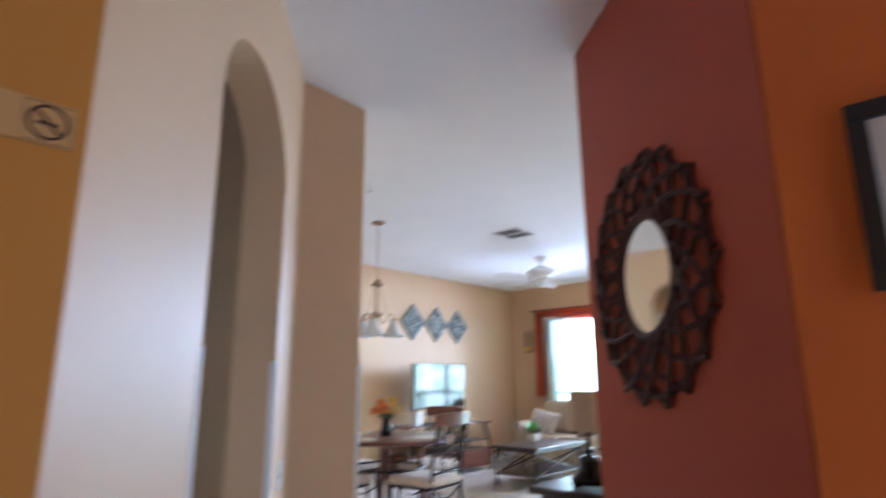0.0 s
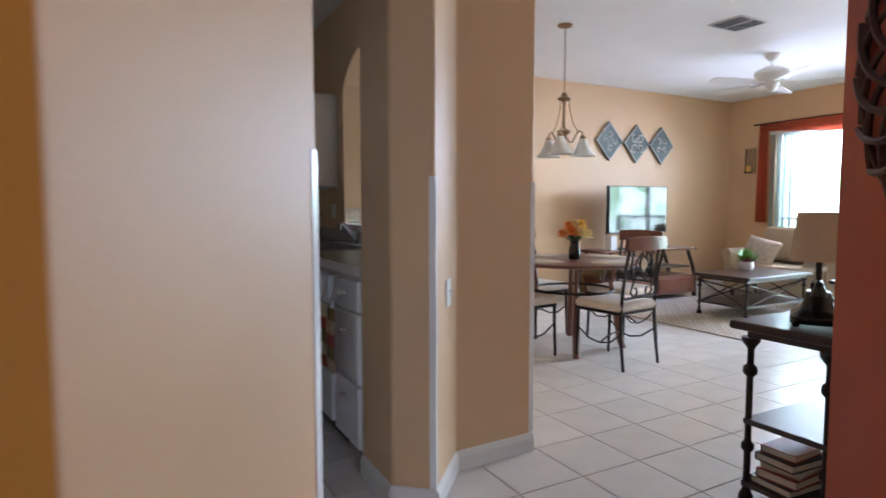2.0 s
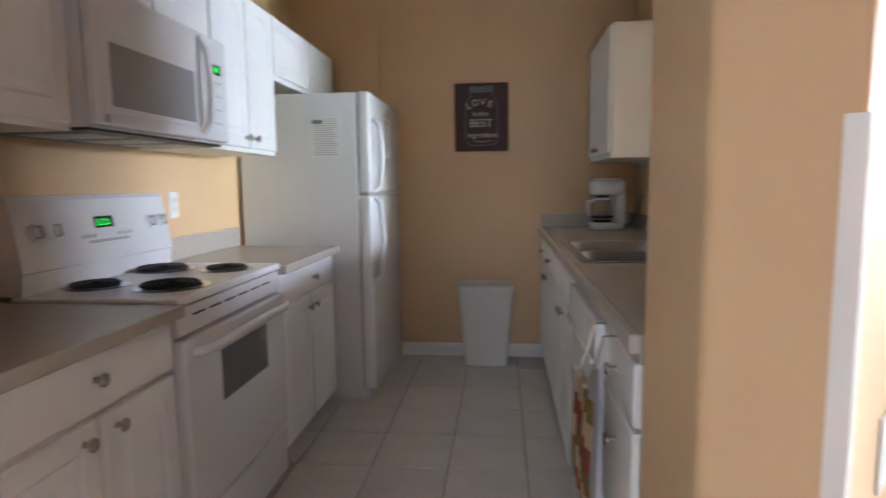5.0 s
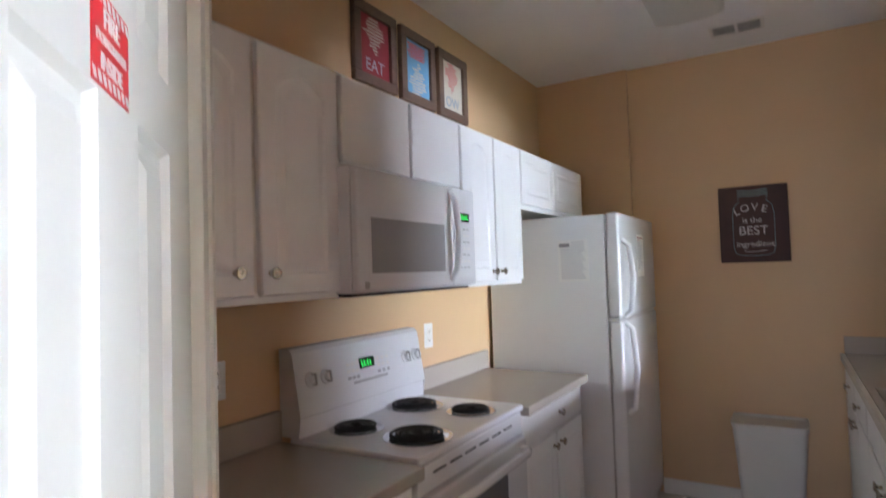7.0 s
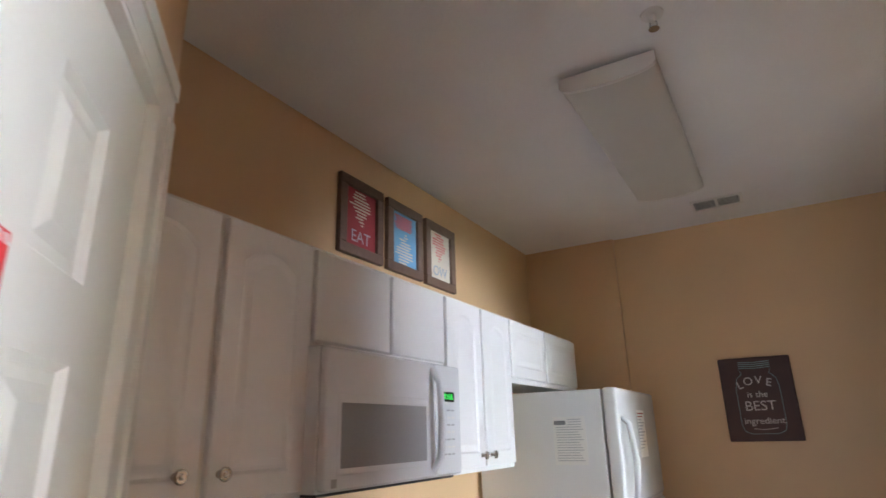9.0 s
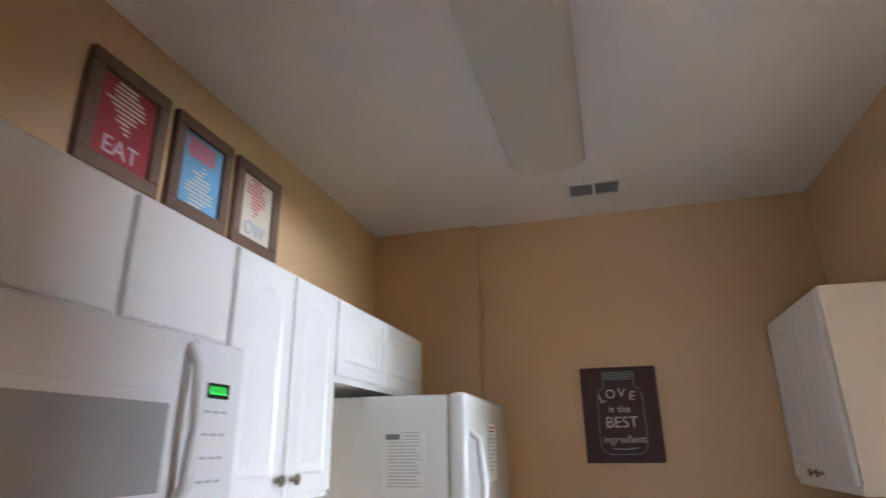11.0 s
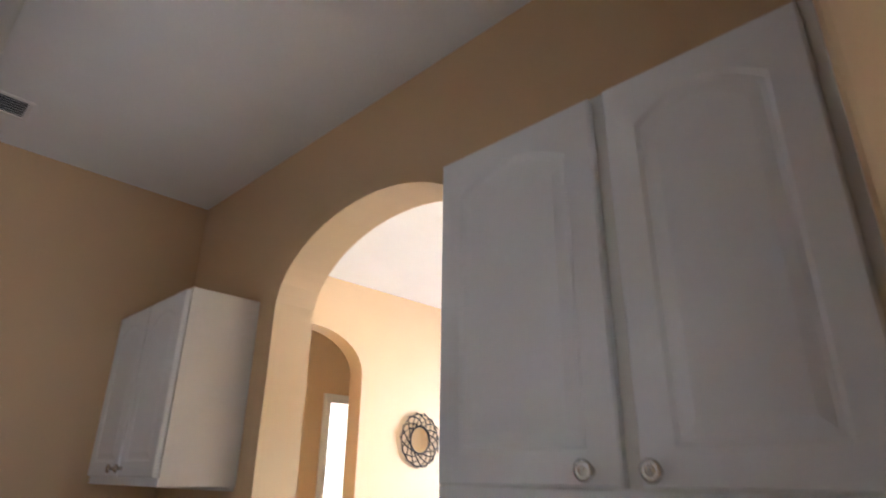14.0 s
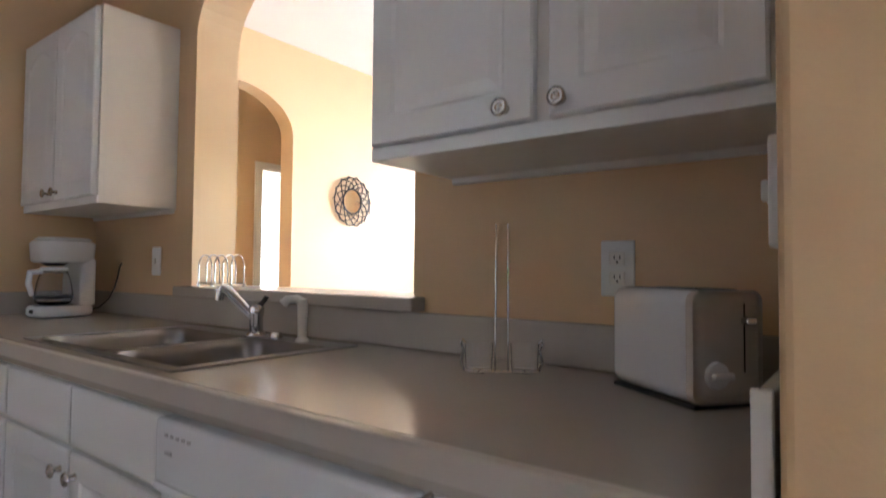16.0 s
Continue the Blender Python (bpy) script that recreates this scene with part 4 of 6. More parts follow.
for ch, x, z, r in (("L", 0.098, 1.765, 20), ("O", 0.142, 1.785, 7), ("V", 0.195, 1.790, -3), ("E", 0.245, 1.775, -14)):
    lettering(ch, 0.062, M_CHALK, cv, on_canvas(x, z) @ pose(0, 0, 0, 0, 0, r))
lettering("is the", 0.048, M_CHALK, cv, on_canvas(0.178, 1.712))
lettering("BEST", 0.075, M_CHALK, cv, on_canvas(0.183, 1.648))
lettering("ingredient", 0.05, M_CHALK, cv, on_canvas(0.19, 1.568))
part("underline", tube([(0.13, 4.9715, 1.528), (0.19, 4.9715, 1.522), (0.25, 4.9715, 1.53)], 0.0016, 5), M_CHALK, cv)

# ceiling lamp, vent and sprinklers
lamp = thing("fluorescent_ceiling_lamp", "unlit fluorescent lamp with a ribbed acrylic cover", "ceiling light")
part("housing", box(-0.15, 0.10, 3.0, 4.18, H - 0.025, H - 0.0005, 0.003), M_TRIM, lamp)
bm = B()
bow = [(-0.19, H - 0.012)] + [(-0.025 - 0.165 * math.cos(math.pi * i / 14) * (1 + 0.10 * math.sin(math.pi * i / 14)), H - 0.030 - 0.052 * math.sin(math.pi * i / 14) ** 0.6) for i in range(15)] + [(0.14, H - 0.012)]
slab(bm, bow, 2.985, 4.195, Matrix())
smooth(part("cover", bm, M_LENS, lamp), 50)
for y in (2.966, 4.1955):
    bm = B()
    slab(bm, [(x * 1.02, z - 0.002) for x, z in bow], y, y + 0.0185, Matrix())
    part("end_cap", bm, M_TRIM, lamp)


def ceiling_vent(x0, x1, y0, y1, label, n, gap=True):
    v = thing("ceiling_vent", label, "vent")
    z = H
    part("backing", box(x0 + 0.01, x1 - 0.01, y0 + 0.01, y1 - 0.01, z - 0.003, z - 0.0005), M_VENTDARK, v)
    for a in ((x0, x1, y0, y0 + 0.018), (x0, x1, y1 - 0.018, y1), (x0, x0 + 0.018, y0 + 0.0182, y1 - 0.0182), (x1 - 0.018, x1, y0 + 0.0182, y1 - 0.0182), ((x0 + x1) / 2 - 0.008, (x0 + x1) / 2 + 0.008, y0 + 0.0182, y1 - 0.0182)):
        part("frame_bar", box(*a, z - 0.010, z - 0.0031, 0.002, 1), M_TRIM, v)
    for i in range(n):
        y = y0 + 0.024 + (y1 - y0 - 0.048) * (i + 0.5) / n
        part("slat", bx(B(), x0 + 0.019, x1 - 0.019, -0.0034, 0.0034, -0.0008, 0.0008, m=Matrix.Translation((0, y, z - 0.007)) @ pose(0, 0, 0, 35, 0, 0)), M_TRIM, v)


ceiling_vent(0.030, 0.302, 4.545, 4.715, "white louvred ceiling vent in the kitchen", 6)
ceiling_vent(4.20, 4.58, 2.83, 3.15, "white louvred ceiling vent in the living room", 8)


def sprinkler(x, y, label):
    s = thing("fire_sprinkler", label, "sprinkler", m=Matrix.Translation((x, y, H)))
    smooth(part("escutcheon", lathe([(0.036, -0.0005), (0.034, -0.006), (0.014, -0.009), (0.010, -0.03), (0, -0.031)], 18), M_TRIM, s))
    part("frame_arm", tube([(-0.009, 0, -0.03), (-0.011, 0, -0.045), (0, 0, -0.055), (0.011, 0, -0.045), (0.009, 0, -0.03)], 0.0022, 6), M_CHROME, s)
    smooth(part("deflector", lathe([(0.016, -0.0555), (0.016, -0.057), (0, -0.057)], 14), M_CHROME, s))


sprinkler(0.17, 2.80, "white pendent sprinkler on the kitchen ceiling")
sprinkler(2.30, 2.93, "white pendent sprinkler on the living room ceiling")

# outlets and switches
def plate(name, m, label, kind_):
    """A wall plate in (s, depth, z) about its centre."""
    r = thing(name, label, "outlet" if kind_ == "outlet" else "light switch")
    part("plate", bx(B(), -0.036, 0.036, 0.0005, 0.006, -0.058, 0.058, 0.003, 2), M_WHITE, r, m=m)
    if kind_ == "outlet":
        for z in (-0.02, 0.02):
            part("receptacle", bx(B(), -0.016, 0.016, 0.0061, 0.0075, z - 0.014, z + 0.014, 0.003, 2), M_TRIM, r, m=m)
            for s in (-0.006, 0.006):
                part("slot", bx(B(), s - 0.0012, s + 0.0012, 0.0076, 0.0078, z - 0.001, z + 0.007), M_BLACK, r, m=m)
            part("ground_hole", bx(B(), -0.002, 0.002, 0.0076, 0.0078, z - 0.009, z - 0.004), M_BLACK, r, m=m)
    else:
        part("toggle", bx(B(), -0.005, 0.005, 0.0061, 0.016, -0.012, 0.012, 0.002, 1), M_TRIM, r, m=m)
    return r


WE = along((1.22, 0), (1.22, 1))
plate("wall_outlet", WE @ Matrix.Translation((2.456, 0, 1.146)), "white duplex outlet above the countertop", "outlet")
plate("wall_outlet", WE @ Matrix.Translation((4.40, 0, 1.165)), "white wall plate beside the pass-through", "switch")
plate("wall_outlet", along((-1.15, 1), (-1.15, 0)) @ Matrix.Translation((1 - 3.40, 0, 1.157)), "white outlet above the counter beside the range", "outlet")
plate("wall_outlet", along((-1.15, 1), (-1.15, 0)) @ Matrix.Translation((1 - 2.20, 0, 1.15)), "white outlet above the counter by the pantry", "outlet")
plate("light_switch", along(PC, PB) @ Matrix.Translation((0.155, 0, 0.84)), "white toggle light switch on the angled wall", "switch")

sw2 = thing("light_switch", "white double toggle switch on the wall end above the counter", "light switch")
part("plate", box(0.752, 0.866, 2.0915, 2.117, 1.168, 1.292, 0.004, 2), M_WHITE, sw2)
for x in (0.786, 0.832):
    part("toggle", box(x - 0.005, x + 0.005, 2.1172, 2.128, 1.222, 1.246, 0.002, 1), M_TRIM, sw2)

# small things on the worktop
tb = thing("toaster", "white two-slice toaster with a grey control end", "toaster", m=pose(1.075, 2.297, CZ + 0.0005, 0, 0, -126))
smooth(part("shell", box(-0.108, 0.102, -0.066, 0.066, 0.007, 0.180, 0.022, 5), M_APPL, tb), 50)
part("foot_band", box(-0.102, 0.108, -0.060, 0.060, 0.0, 0.0065), M_BLACK, tb)
M_TGREY = mat("warm_grey_plastic", (0.58, 0.53, 0.48), 0.38, var=0.04, bump=0.05)
smooth(part("end_panel", box(0.0935, 0.114, -0.0655, 0.0655, 0.0072, 0.1795, 0.018, 5), M_TGREY, tb, "warm grey control end"), 50)
part("lever_slot", box(0.1142, 0.1147, 0.026, 0.029, 0.055, 0.160), M_BLACK, tb)
part("lever", box(0.1149, 0.132, 0.018, 0.037, 0.128, 0.140, 0.004, 2), M_CHROME, tb)
smooth(part("dial", lathe([(0.021, 0), (0.020, 0.006), (0.013, 0.009), (0, 0.010)], 24), M_APPL, tb, m=pose(0.1142, -0.026, 0.052, 0, 90, 0)))
part("dial_grip", box(0.1245, 0.134, -0.046, -0.006, 0.046, 0.058, 0.005, 3), M_APPL, tb)
for y in (-0.03, 0.03):
    part("bread_slot", box(-0.085, 0.082, y - 0.012, y + 0.012, 0.1795, 0.1808), M_BLACK, tb)

ph = thing("paper_towel_holder", "chrome wire paper towel holder, empty, on the countertop", "towel holder", m=pose(1.045, 2.632, CZ + 0.0005, 0, 0, -55))
for s in (-1, 1):
    part("upright", tube([(s * 0.013, 0, 0.004), (s * 0.0125, 0, 0.15), (s * 0.012, 0, 0.302)], 0.0024, 8), M_CHROME, ph)
    smooth(part("clear_cup", lathe([(0.024, 0.004), (0.027, 0.010), (0.029, 0.060), (0.0275, 0.060), (0.0255, 0.012), (0, 0.008)], 24), M_CLEAR, ph, "clear plastic cup", m=Matrix.Translation((s * 0.046, 0, 0))))
    part("scroll_end", tube([(s * 0.076, 0.004, 0.004), (s * 0.082, 0.004, 0.022), (s * 0.077, 0.002, 0.044), (s * 0.083, 0, 0.060), (s * 0.079, -0.003, 0.068), (s * 0.074, -0.003, 0.060)], 0.0032, 8), M_CHROME, ph)
    part("base_arm", tube([(s * 0.002, 0, 0.003), (s * 0.014, 0, 0.003), (s * 0.077, 0.004, 0.004)], 0.003, 8), M_CHROME, ph)

cm = thing("coffee_maker", "white drip coffee maker with a glass carafe", "coffee maker", m=pose(1.02, 4.77, CZ + 0.0005, 0, 0, 100) @ Matrix.Scale(0.98, 4))
def rounded_block(bm, w, y0, y1, z0, z1, r, flare=0.0):
    """An upright block with round corners in plan, its front flared at the top."""
    loops = []
    for i, z in ((0.012, z0), (0.0, z0 + 0.010), (-flare, z1 - 0.012), (0.010 - flare, z1)):
        q = []
        for cx, cy, a in ((w - r, y1 - r, 0), (-w + r, y1 - r, 90), (-w + r, y0 + r, 180), (w - r, y0 + r, 270)):
            q += arc(cx, cy, r - i if r > i else 0.002, a, a + 90, 6)
        loops.append([bm.verts.new((*p, z)) for p in q])
    n = len(loops[0])
    for p, q in zip(loops, loops[1:]):
        for k in range(n):
            bm.faces.new((p[k], p[(k + 1) % n], q[(k + 1) % n], q[k]))
    bm.faces.new(loops[0])
    bm.faces.new(loops[-1])
    return bm


smooth(part("base", rounded_block(B(), 0.088, -0.09, 0.135, 0.0, 0.047, 0.06), M_APPL, cm), 50)
part("hot_plate", lathe([(0.07, 0.0475), (0.07, 0.050), (0, 0.050)], 24), M_BLACK, cm, m=Matrix.Translation((0, 0.05, 0)))
smooth(part("tower", rounded_block(B(), 0.085, -0.088, -0.022, 0.040, 0.250, 0.03), M_APPL, cm), 50)
smooth(part("head", rounded_block(B(), 0.088, -0.09, 0.125, 0.2265, 0.318, 0.06, 0.006), M_APPL, cm), 50)
smooth(part("lid", rounded_block(B(), 0.078, -0.08, 0.112, 0.3182, 0.334, 0.05), M_APPL, cm), 50)
part("water_window", box(0.0852, 0.0862, -0.070, -0.050, 0.075, 0.205), M_GREY, cm)
part("filter_funnel", lathe([(0.030, 0.212), (0.052, 0.226), (0, 0.2262)], 20), M_BLACK, cm, m=Matrix.Translation((0, 0.05, 0)))
ca = smooth(part("carafe", lathe([(0.05, 0.05), (0.066, 0.06), (0.07, 0.10), (0.062, 0.15), (0.05, 0.185), (0.052, 0.192), (0.048, 0.19), (0.058, 0.15), (0.066, 0.10), (0.062, 0.064), (0, 0.054)], 26), M_CLEAR, cm, m=Matrix.Translation((0, 0.05, 0))))
part("carafe_lid", lathe([(0.052, 0.193), (0.05, 0.208), (0, 0.21)], 24), M_APPL, cm, m=Matrix.Translation((0, 0.05, 0)))
part("carafe_handle", tube([(0, 0.10, 0.19), (0, 0.145, 0.185), (0, 0.15, 0.14), (0, 0.135, 0.09)], [0.011, 0.013, 0.012, 0.009], 10), M_APPL, cm)
part("carafe_band", lathe([(0.0665, 0.075), (0.0715, 0.075), (0.0715, 0.09), (0.0665, 0.09)], 24), M_BLACK, cm, m=Matrix.Translation((0, 0.05, 0)))
part("switch", box(-0.012, 0.012, 0.1352, 0.138, 0.016, 0.032), M_BLACK, cm)
cord = tagged(part("power_cord", tube([(1.10, 4.78, 0.945), (1.14, 4.735, 0.965), (1.165, 4.71, 1.00), (1.182, 4.695, 1.05), (1.19, 4.685, 1.10), (1.19, 4.672, 1.138), (1.19, 4.652, 1.155)], 0.0035, 8), M_BLACK), "black power cord behind the coffee maker", "cord")

rk = thing("wire_napkin_rack", "white wire rack with arched loops on the sill", "rack", m=pose(1.27, 4.01, 1.0685, 0, 0, 8))
for i in range(5):
    y = -0.09 + i * 0.045
    part("loop", tube([(-0.03, y, 0.012)] + [(-0.03 * math.cos(math.pi * k / 10), y, 0.075 + 0.045 * math.sin(math.pi * k / 10)) for k in range(11)] + [(0.03, y, 0.012)], 0.0028, 8), M_CHROME, rk)
for x in (-0.03, 0.03):
    part("base_bar", tube([(x, -0.10, 0.012), (x, 0.10, 0.012)], 0.0032, 8), M_CHROME, rk)
for x in (-0.03, 0.03):
    for y in (-0.09, 0.09):
        part("foot", tube([(x, y, 0.0), (x, y, 0.012)], 0.006, 8), M_CHROME, rk)

bn = thing("waste_bin", "white tapered plastic waste bin against the end wall", "waste bin", m=Matrix.Translation((0.217, 4.862, 0)))
def tapered(hw0, hd0, hw1, hd1, z0, z1, t):
    bm = B()
    rings = []
    for hw, hd, z in ((hw0, hd0, z0), (hw1, hd1, z1), (hw1 - t, hd1 - t, z1), (hw0 - t, hd0 - t, z0 + t)):
        r = 0.03
        pts = []
        for cx, cy, a in ((hw - r, hd - r, 0), (-hw + r, hd - r, 90), (-hw + r, -hd + r, 180), (hw - r, -hd + r, 270)):
            pts += arc(cx, cy, r, a, a + 90, 4)
        rings.append([bm.verts.new((*p, z)) for p in pts])
    n = len(rings[0])
    for a, b in zip(rings, rings[1:]):
        for k in range(n):
            bm.faces.new((a[k], a[(k + 1) % n], b[(k + 1) % n], b[k]))
    bm.faces.new(rings[0])
    bm.faces.new(rings[-1])
    return bm
smooth(part("bin", tapered(0.145, 0.10, 0.185, 0.128, 0.0, 0.53, 0.004), M_PLASTER, bn))
smooth(part("rim", tapered(0.190, 0.132, 0.192, 0.134, 0.5305, 0.552, 0.008), M_PLASTER, bn))

# ---- foyer ----
M_IRON = mat("dark_bronze_iron", (0.03, 0.024, 0.02), 0.42, metal=0.7, var=0.2, scale=20, bump=0.2)
M_WOOD = mat("dark_cherry_wood", (0.15, 0.05, 0.025), 0.3, var=0.18, scale=6, stretch=(1, 9, 9), bump=0.08)
M_ESP = mat("espresso_wood", (0.04, 0.020, 0.013), 0.3, var=0.15, scale=6, stretch=(1, 9, 9), bump=0.03, rvar=0.03)
M_SEAT = mat("beige_microfibre", (0.62, 0.53, 0.44), 0.95, var=0.1, scale=14, bump=0.4, bump_scale=500)
M_SOFA = mat("tan_upholstery", (0.46, 0.36, 0.24), 0.95, var=0.1, scale=10, bump=0.5, bump_scale=420)
M_PILLOW = mat("patterned_beige_cushion", (0.52, 0.44, 0.36), 0.95, var=0.3, scale=18, bump=0.5, bump_scale=300)
M_SHADE = mat("beige_lamp_shade", (0.55, 0.42, 0.30), 0.9, var=0.06, scale=30, bump=0.3, bump_scale=600)
M_SIGNPL = mat("gold_plastic_sign", (0.66, 0.40, 0.12), 0.6, var=0.05)
M_BROWNINK = mat("dark_brown_ink", (0.07, 0.03, 0.015), 0.6, var=0.1)
M_DARKMETAL = mat("aged_red_brown_metal", (0.06, 0.022, 0.019), 0.5, metal=0.5, var=0.3, scale=14, bump=0.4, bump_scale=60)

sg = thing("no_smoking_sign", "gold plastic no smoking sign on the mustard wall", "sign")
SM = along((-0.585, 0.448), (0, 0.448)) @ Matrix.Diagonal((1, -1, 1, 1))
part("plate", slab(B(), [(0.0, 1.548), (0.222, 1.548), (0.222, 1.612), (0.0, 1.612)], 0.0005, 0.004, SM), M_SIGNPL, sg)
for t_, z in (("No", 1.594), ("Smoking", 1.570)):
    lettering(t_, 0.028, M_BROWNINK, sg, Matrix.Translation((-0.585 + 0.014, 0.4435, z)) @ pose(0, 0, 0, 90, 0, 0), align="LEFT", bold=0.0007)
part("symbol_border", tube([(-0.585 + 0.158, 0.4438, 1.551), (-0.585 + 0.218, 0.4438, 1.551), (-0.585 + 0.218, 0.4438, 1.609), (-0.585 + 0.158, 0.4438, 1.609)], 0.0008, 4, closed=True), M_BROWNINK, sg)
part("ring", tube([(-0.585 + 0.188 + 0.024 * math.cos(a), 0.4435, 1.581 + 0.024 * math.sin(a)) for a in [2 * math.pi * i / 28 for i in range(28)]], 0.0022, 6, closed=True), M_BROWNINK, sg)
part("bar", tube([(-0.585 + 0.171, 0.4435, 1.598), (-0.585 + 0.205, 0.4435, 1.564)], 0.0022, 6), M_BROWNINK, sg)
part("cigarette", box(-0.585 + 0.173, -0.585 + 0.20, 0.4425, 0.4435, 1.576, 1.581), M_BROWNINK, sg)

# round mirror in a woven metal frame
def ring_frame(root, m, r0, r1, n, mt, rad):
    for k in range(n):
        for s in (1, -1):
            pts = []
            for i in range(9):
                u = i / 8
                a = 2 * math.pi * k / n + s * (u - 0.5) * 2 * math.pi / n * 1.9
                r = r0 + (r1 - r0) * (u + 0.03 * math.sin(k * 2.7 + s))
                pts.append(m @ Vector((r * math.cos(a), 0.012 + 0.02 * math.sin(math.pi * u) + 0.004 * s, r * math.sin(a))))
            part("woven_strand", tube(pts, rad, 6), mt, root)
    for r, q in ((r0, 1.6), (r1 - rad * 3, 1.0)):
        part("rim", tube([m @ Vector((r * math.cos(a), 0.012, r * math.sin(a))) for a in [2 * math.pi * i / 40 for i in range(40)]], rad * q, 8, closed=True), mt, root)


def round_mirror(name, m, r0, r1, n, mt, rad, label):
    root = thing(name, label, "mirror")
    bm = B()
    ring = [bm.verts.new(m @ Vector((r0 * math.cos(2 * math.pi * i / 48), 0.010, r0 * math.sin(2 * math.pi * i / 48)))) for i in range(48)]
    back = [bm.verts.new(m @ Vector((r0 * math.cos(2 * math.pi * i / 48), 0.001, r0 * math.sin(2 * math.pi * i / 48)))) for i in range(48)]
    bm.faces.new(ring)
    bm.faces.new(back)
    for i in range(48):
        bm.faces.new((ring[i], ring[(i + 1) % 48], back[(i + 1) % 48], back[i]))
    part("glass", bm, M_MIRROR, root, "round mirror glass")
    ring_frame(root, m, r0, r1, n, mt, rad)
    return root


MR = along(PG, PF)
round_mirror("wall_mirror", MR @ Matrix.Translation((0.678, 0, 1.578)), 0.212, 0.44, 18, M_DARKMETAL, 0.011, "round mirror in a wide woven red-brown metal frame")
round_mirror("hall_mirror", along((WINX, TVW), (1.4, TVW)) @ Matrix.Translation((WINX - 3.29, 0, 1.683)), 0.10, 0.205, 14, M_IRON, 0.0045, "small round mirror in a twisted dark wire frame")

pf = thing("framed_picture", "black-framed picture with a cream mat on the orange wall", "picture")
for a in ((-1.05, -0.335, 1.775, 1.815), (-1.05, -0.335, 1.40, 1.44), (-1.05, -1.01, 1.4404, 1.7746), (-0.375, -0.335, 1.4404, 1.7746)):
    part("frame_bar", box(0.888, 0.9175, *a, 0.004), M_BLACK, pf)
part("mat_board", box(0.906, 0.917, -1.012, -0.373, 1.438, 1.777), M_CREAMPR, pf)
part("image_area", box(0.9048, 0.9058, -0.92, -0.46, 1.50, 1.71), M_SHADE, pf)

fb = thing("foyer_cabinet", "tall dark wooden cabinet against the mustard foyer wall", "cabinet", m=pose(-0.875, 0.158, 0, 0, 0, 27.3))
part("body", box(-0.185, 0.185, -0.185, 0.185, 0.06, 0.944, 0.004), M_ESP, fb)
part("top", box(-0.20, 0.20, -0.20, 0.20, 0.9445, 0.97, 0.009, 3), M_ESP, fb)
part("plinth", box(-0.175, 0.175, -0.175, 0.175, 0.0, 0.0595), M_ESP, fb)
part("door", box(-0.17, 0.17, -0.2, -0.1855, 0.08, 0.92, 0.004), M_ESP, fb)

# assumed doorway behind the viewer, out of view; its lamp is added to brighten the foyer
fill_lamp = new("foyer_fill", bpy.data.lights.new("foyer_fill", "AREA"))
fill_lamp.data.shape = "RECTANGLE"
fill_lamp.data.size, fill_lamp.data.size_y, fill_lamp.data.energy = 0.9, 2.0, FILL_W
fill_lamp.data.color = (0.93, 0.97, 1.08)
fill_lamp.matrix_world = look((0.25, -2.06, 1.05), (0.25, 0, 1.05))

# ---- window wall ----
M_ALU = mat("white_aluminium", (0.75, 0.76, 0.76), 0.35, metal=0.2, var=0.03)
sd = thing("sliding_glass_door", "white aluminium sliding glass door to the balcony", "door", kind="structure")
for a in ((WY0, WY0 + 0.05, 0.0, WZ), (WY1 - 0.05, WY1, 0.0, WZ), (WY0 + 0.0502, WY1 - 0.0502, WZ - 0.05, WZ), (WY0 + 0.0502, WY1 - 0.0502, 0.0, 0.04), (2.92, 2.98, 0.0402, WZ - 0.0502)):
    part("frame_bar", box(WINX + 0.05, WINX + 0.10, a[0], a[1], a[2], a[3], 0.003, 1), M_ALU, sd)
for y0, y1 in ((WY0 + 0.051, 2.919), (2.981, WY1 - 0.051)):
    g = part("pane", box(WINX + 0.072, WINX + 0.078, y0, y1, 0.041, WZ - 0.051), M_CLEAR, sd)
    g.visible_shadow = False
blind = thing("vertical_blind", "pale blue-grey vertical blind drawn to one side", "blind")
M_BLIND = mat("pale_blue_vinyl", (0.52, 0.62, 0.64), 0.5, var=0.04)
part("headrail", box(WINX - 0.06, WINX - 0.02, 1.2, 4.76, 2.21, 2.255, 0.004), M_TRIM, blind)
for i in range(12):
    y = 4.40 + i * 0.03
    part("vane", bx(B(), -0.045, 0.045, -0.001, 0.001, 0.05, 2.205, m=Matrix.Translation((WINX - 0.05, y, 0)) @ pose(0, 0, 0, 0, 0, 35 + 6 * (i % 3))), M_BLIND, blind)
M_CURT = mat("terracotta_voile", (0.64, 0.17, 0.085), 0.85, var=0.12, scale=12, bump=0.3, bump_scale=400)
N, L = M_CURT.node_tree.nodes, M_CURT.node_tree.links
sheer = N.new("ShaderNodeBsdfTranslucent")
sheer.inputs["Color"].default_value = (0.70, 0.20, 0.10, 1)
blend = N.new("ShaderNodeMixShader")
blend.inputs[0].default_value = 0.45
L.new(N["Principled BSDF"].outputs[0], blend.inputs[1])
L.new(sheer.outputs[0], blend.inputs[2])
L.new(blend.outputs[0], N["Material Output"].inputs[0])
cu = thing("window_scarf", "terracotta fabric scarf draped over a dark rod", "curtain")
bm = B()
cols = 44
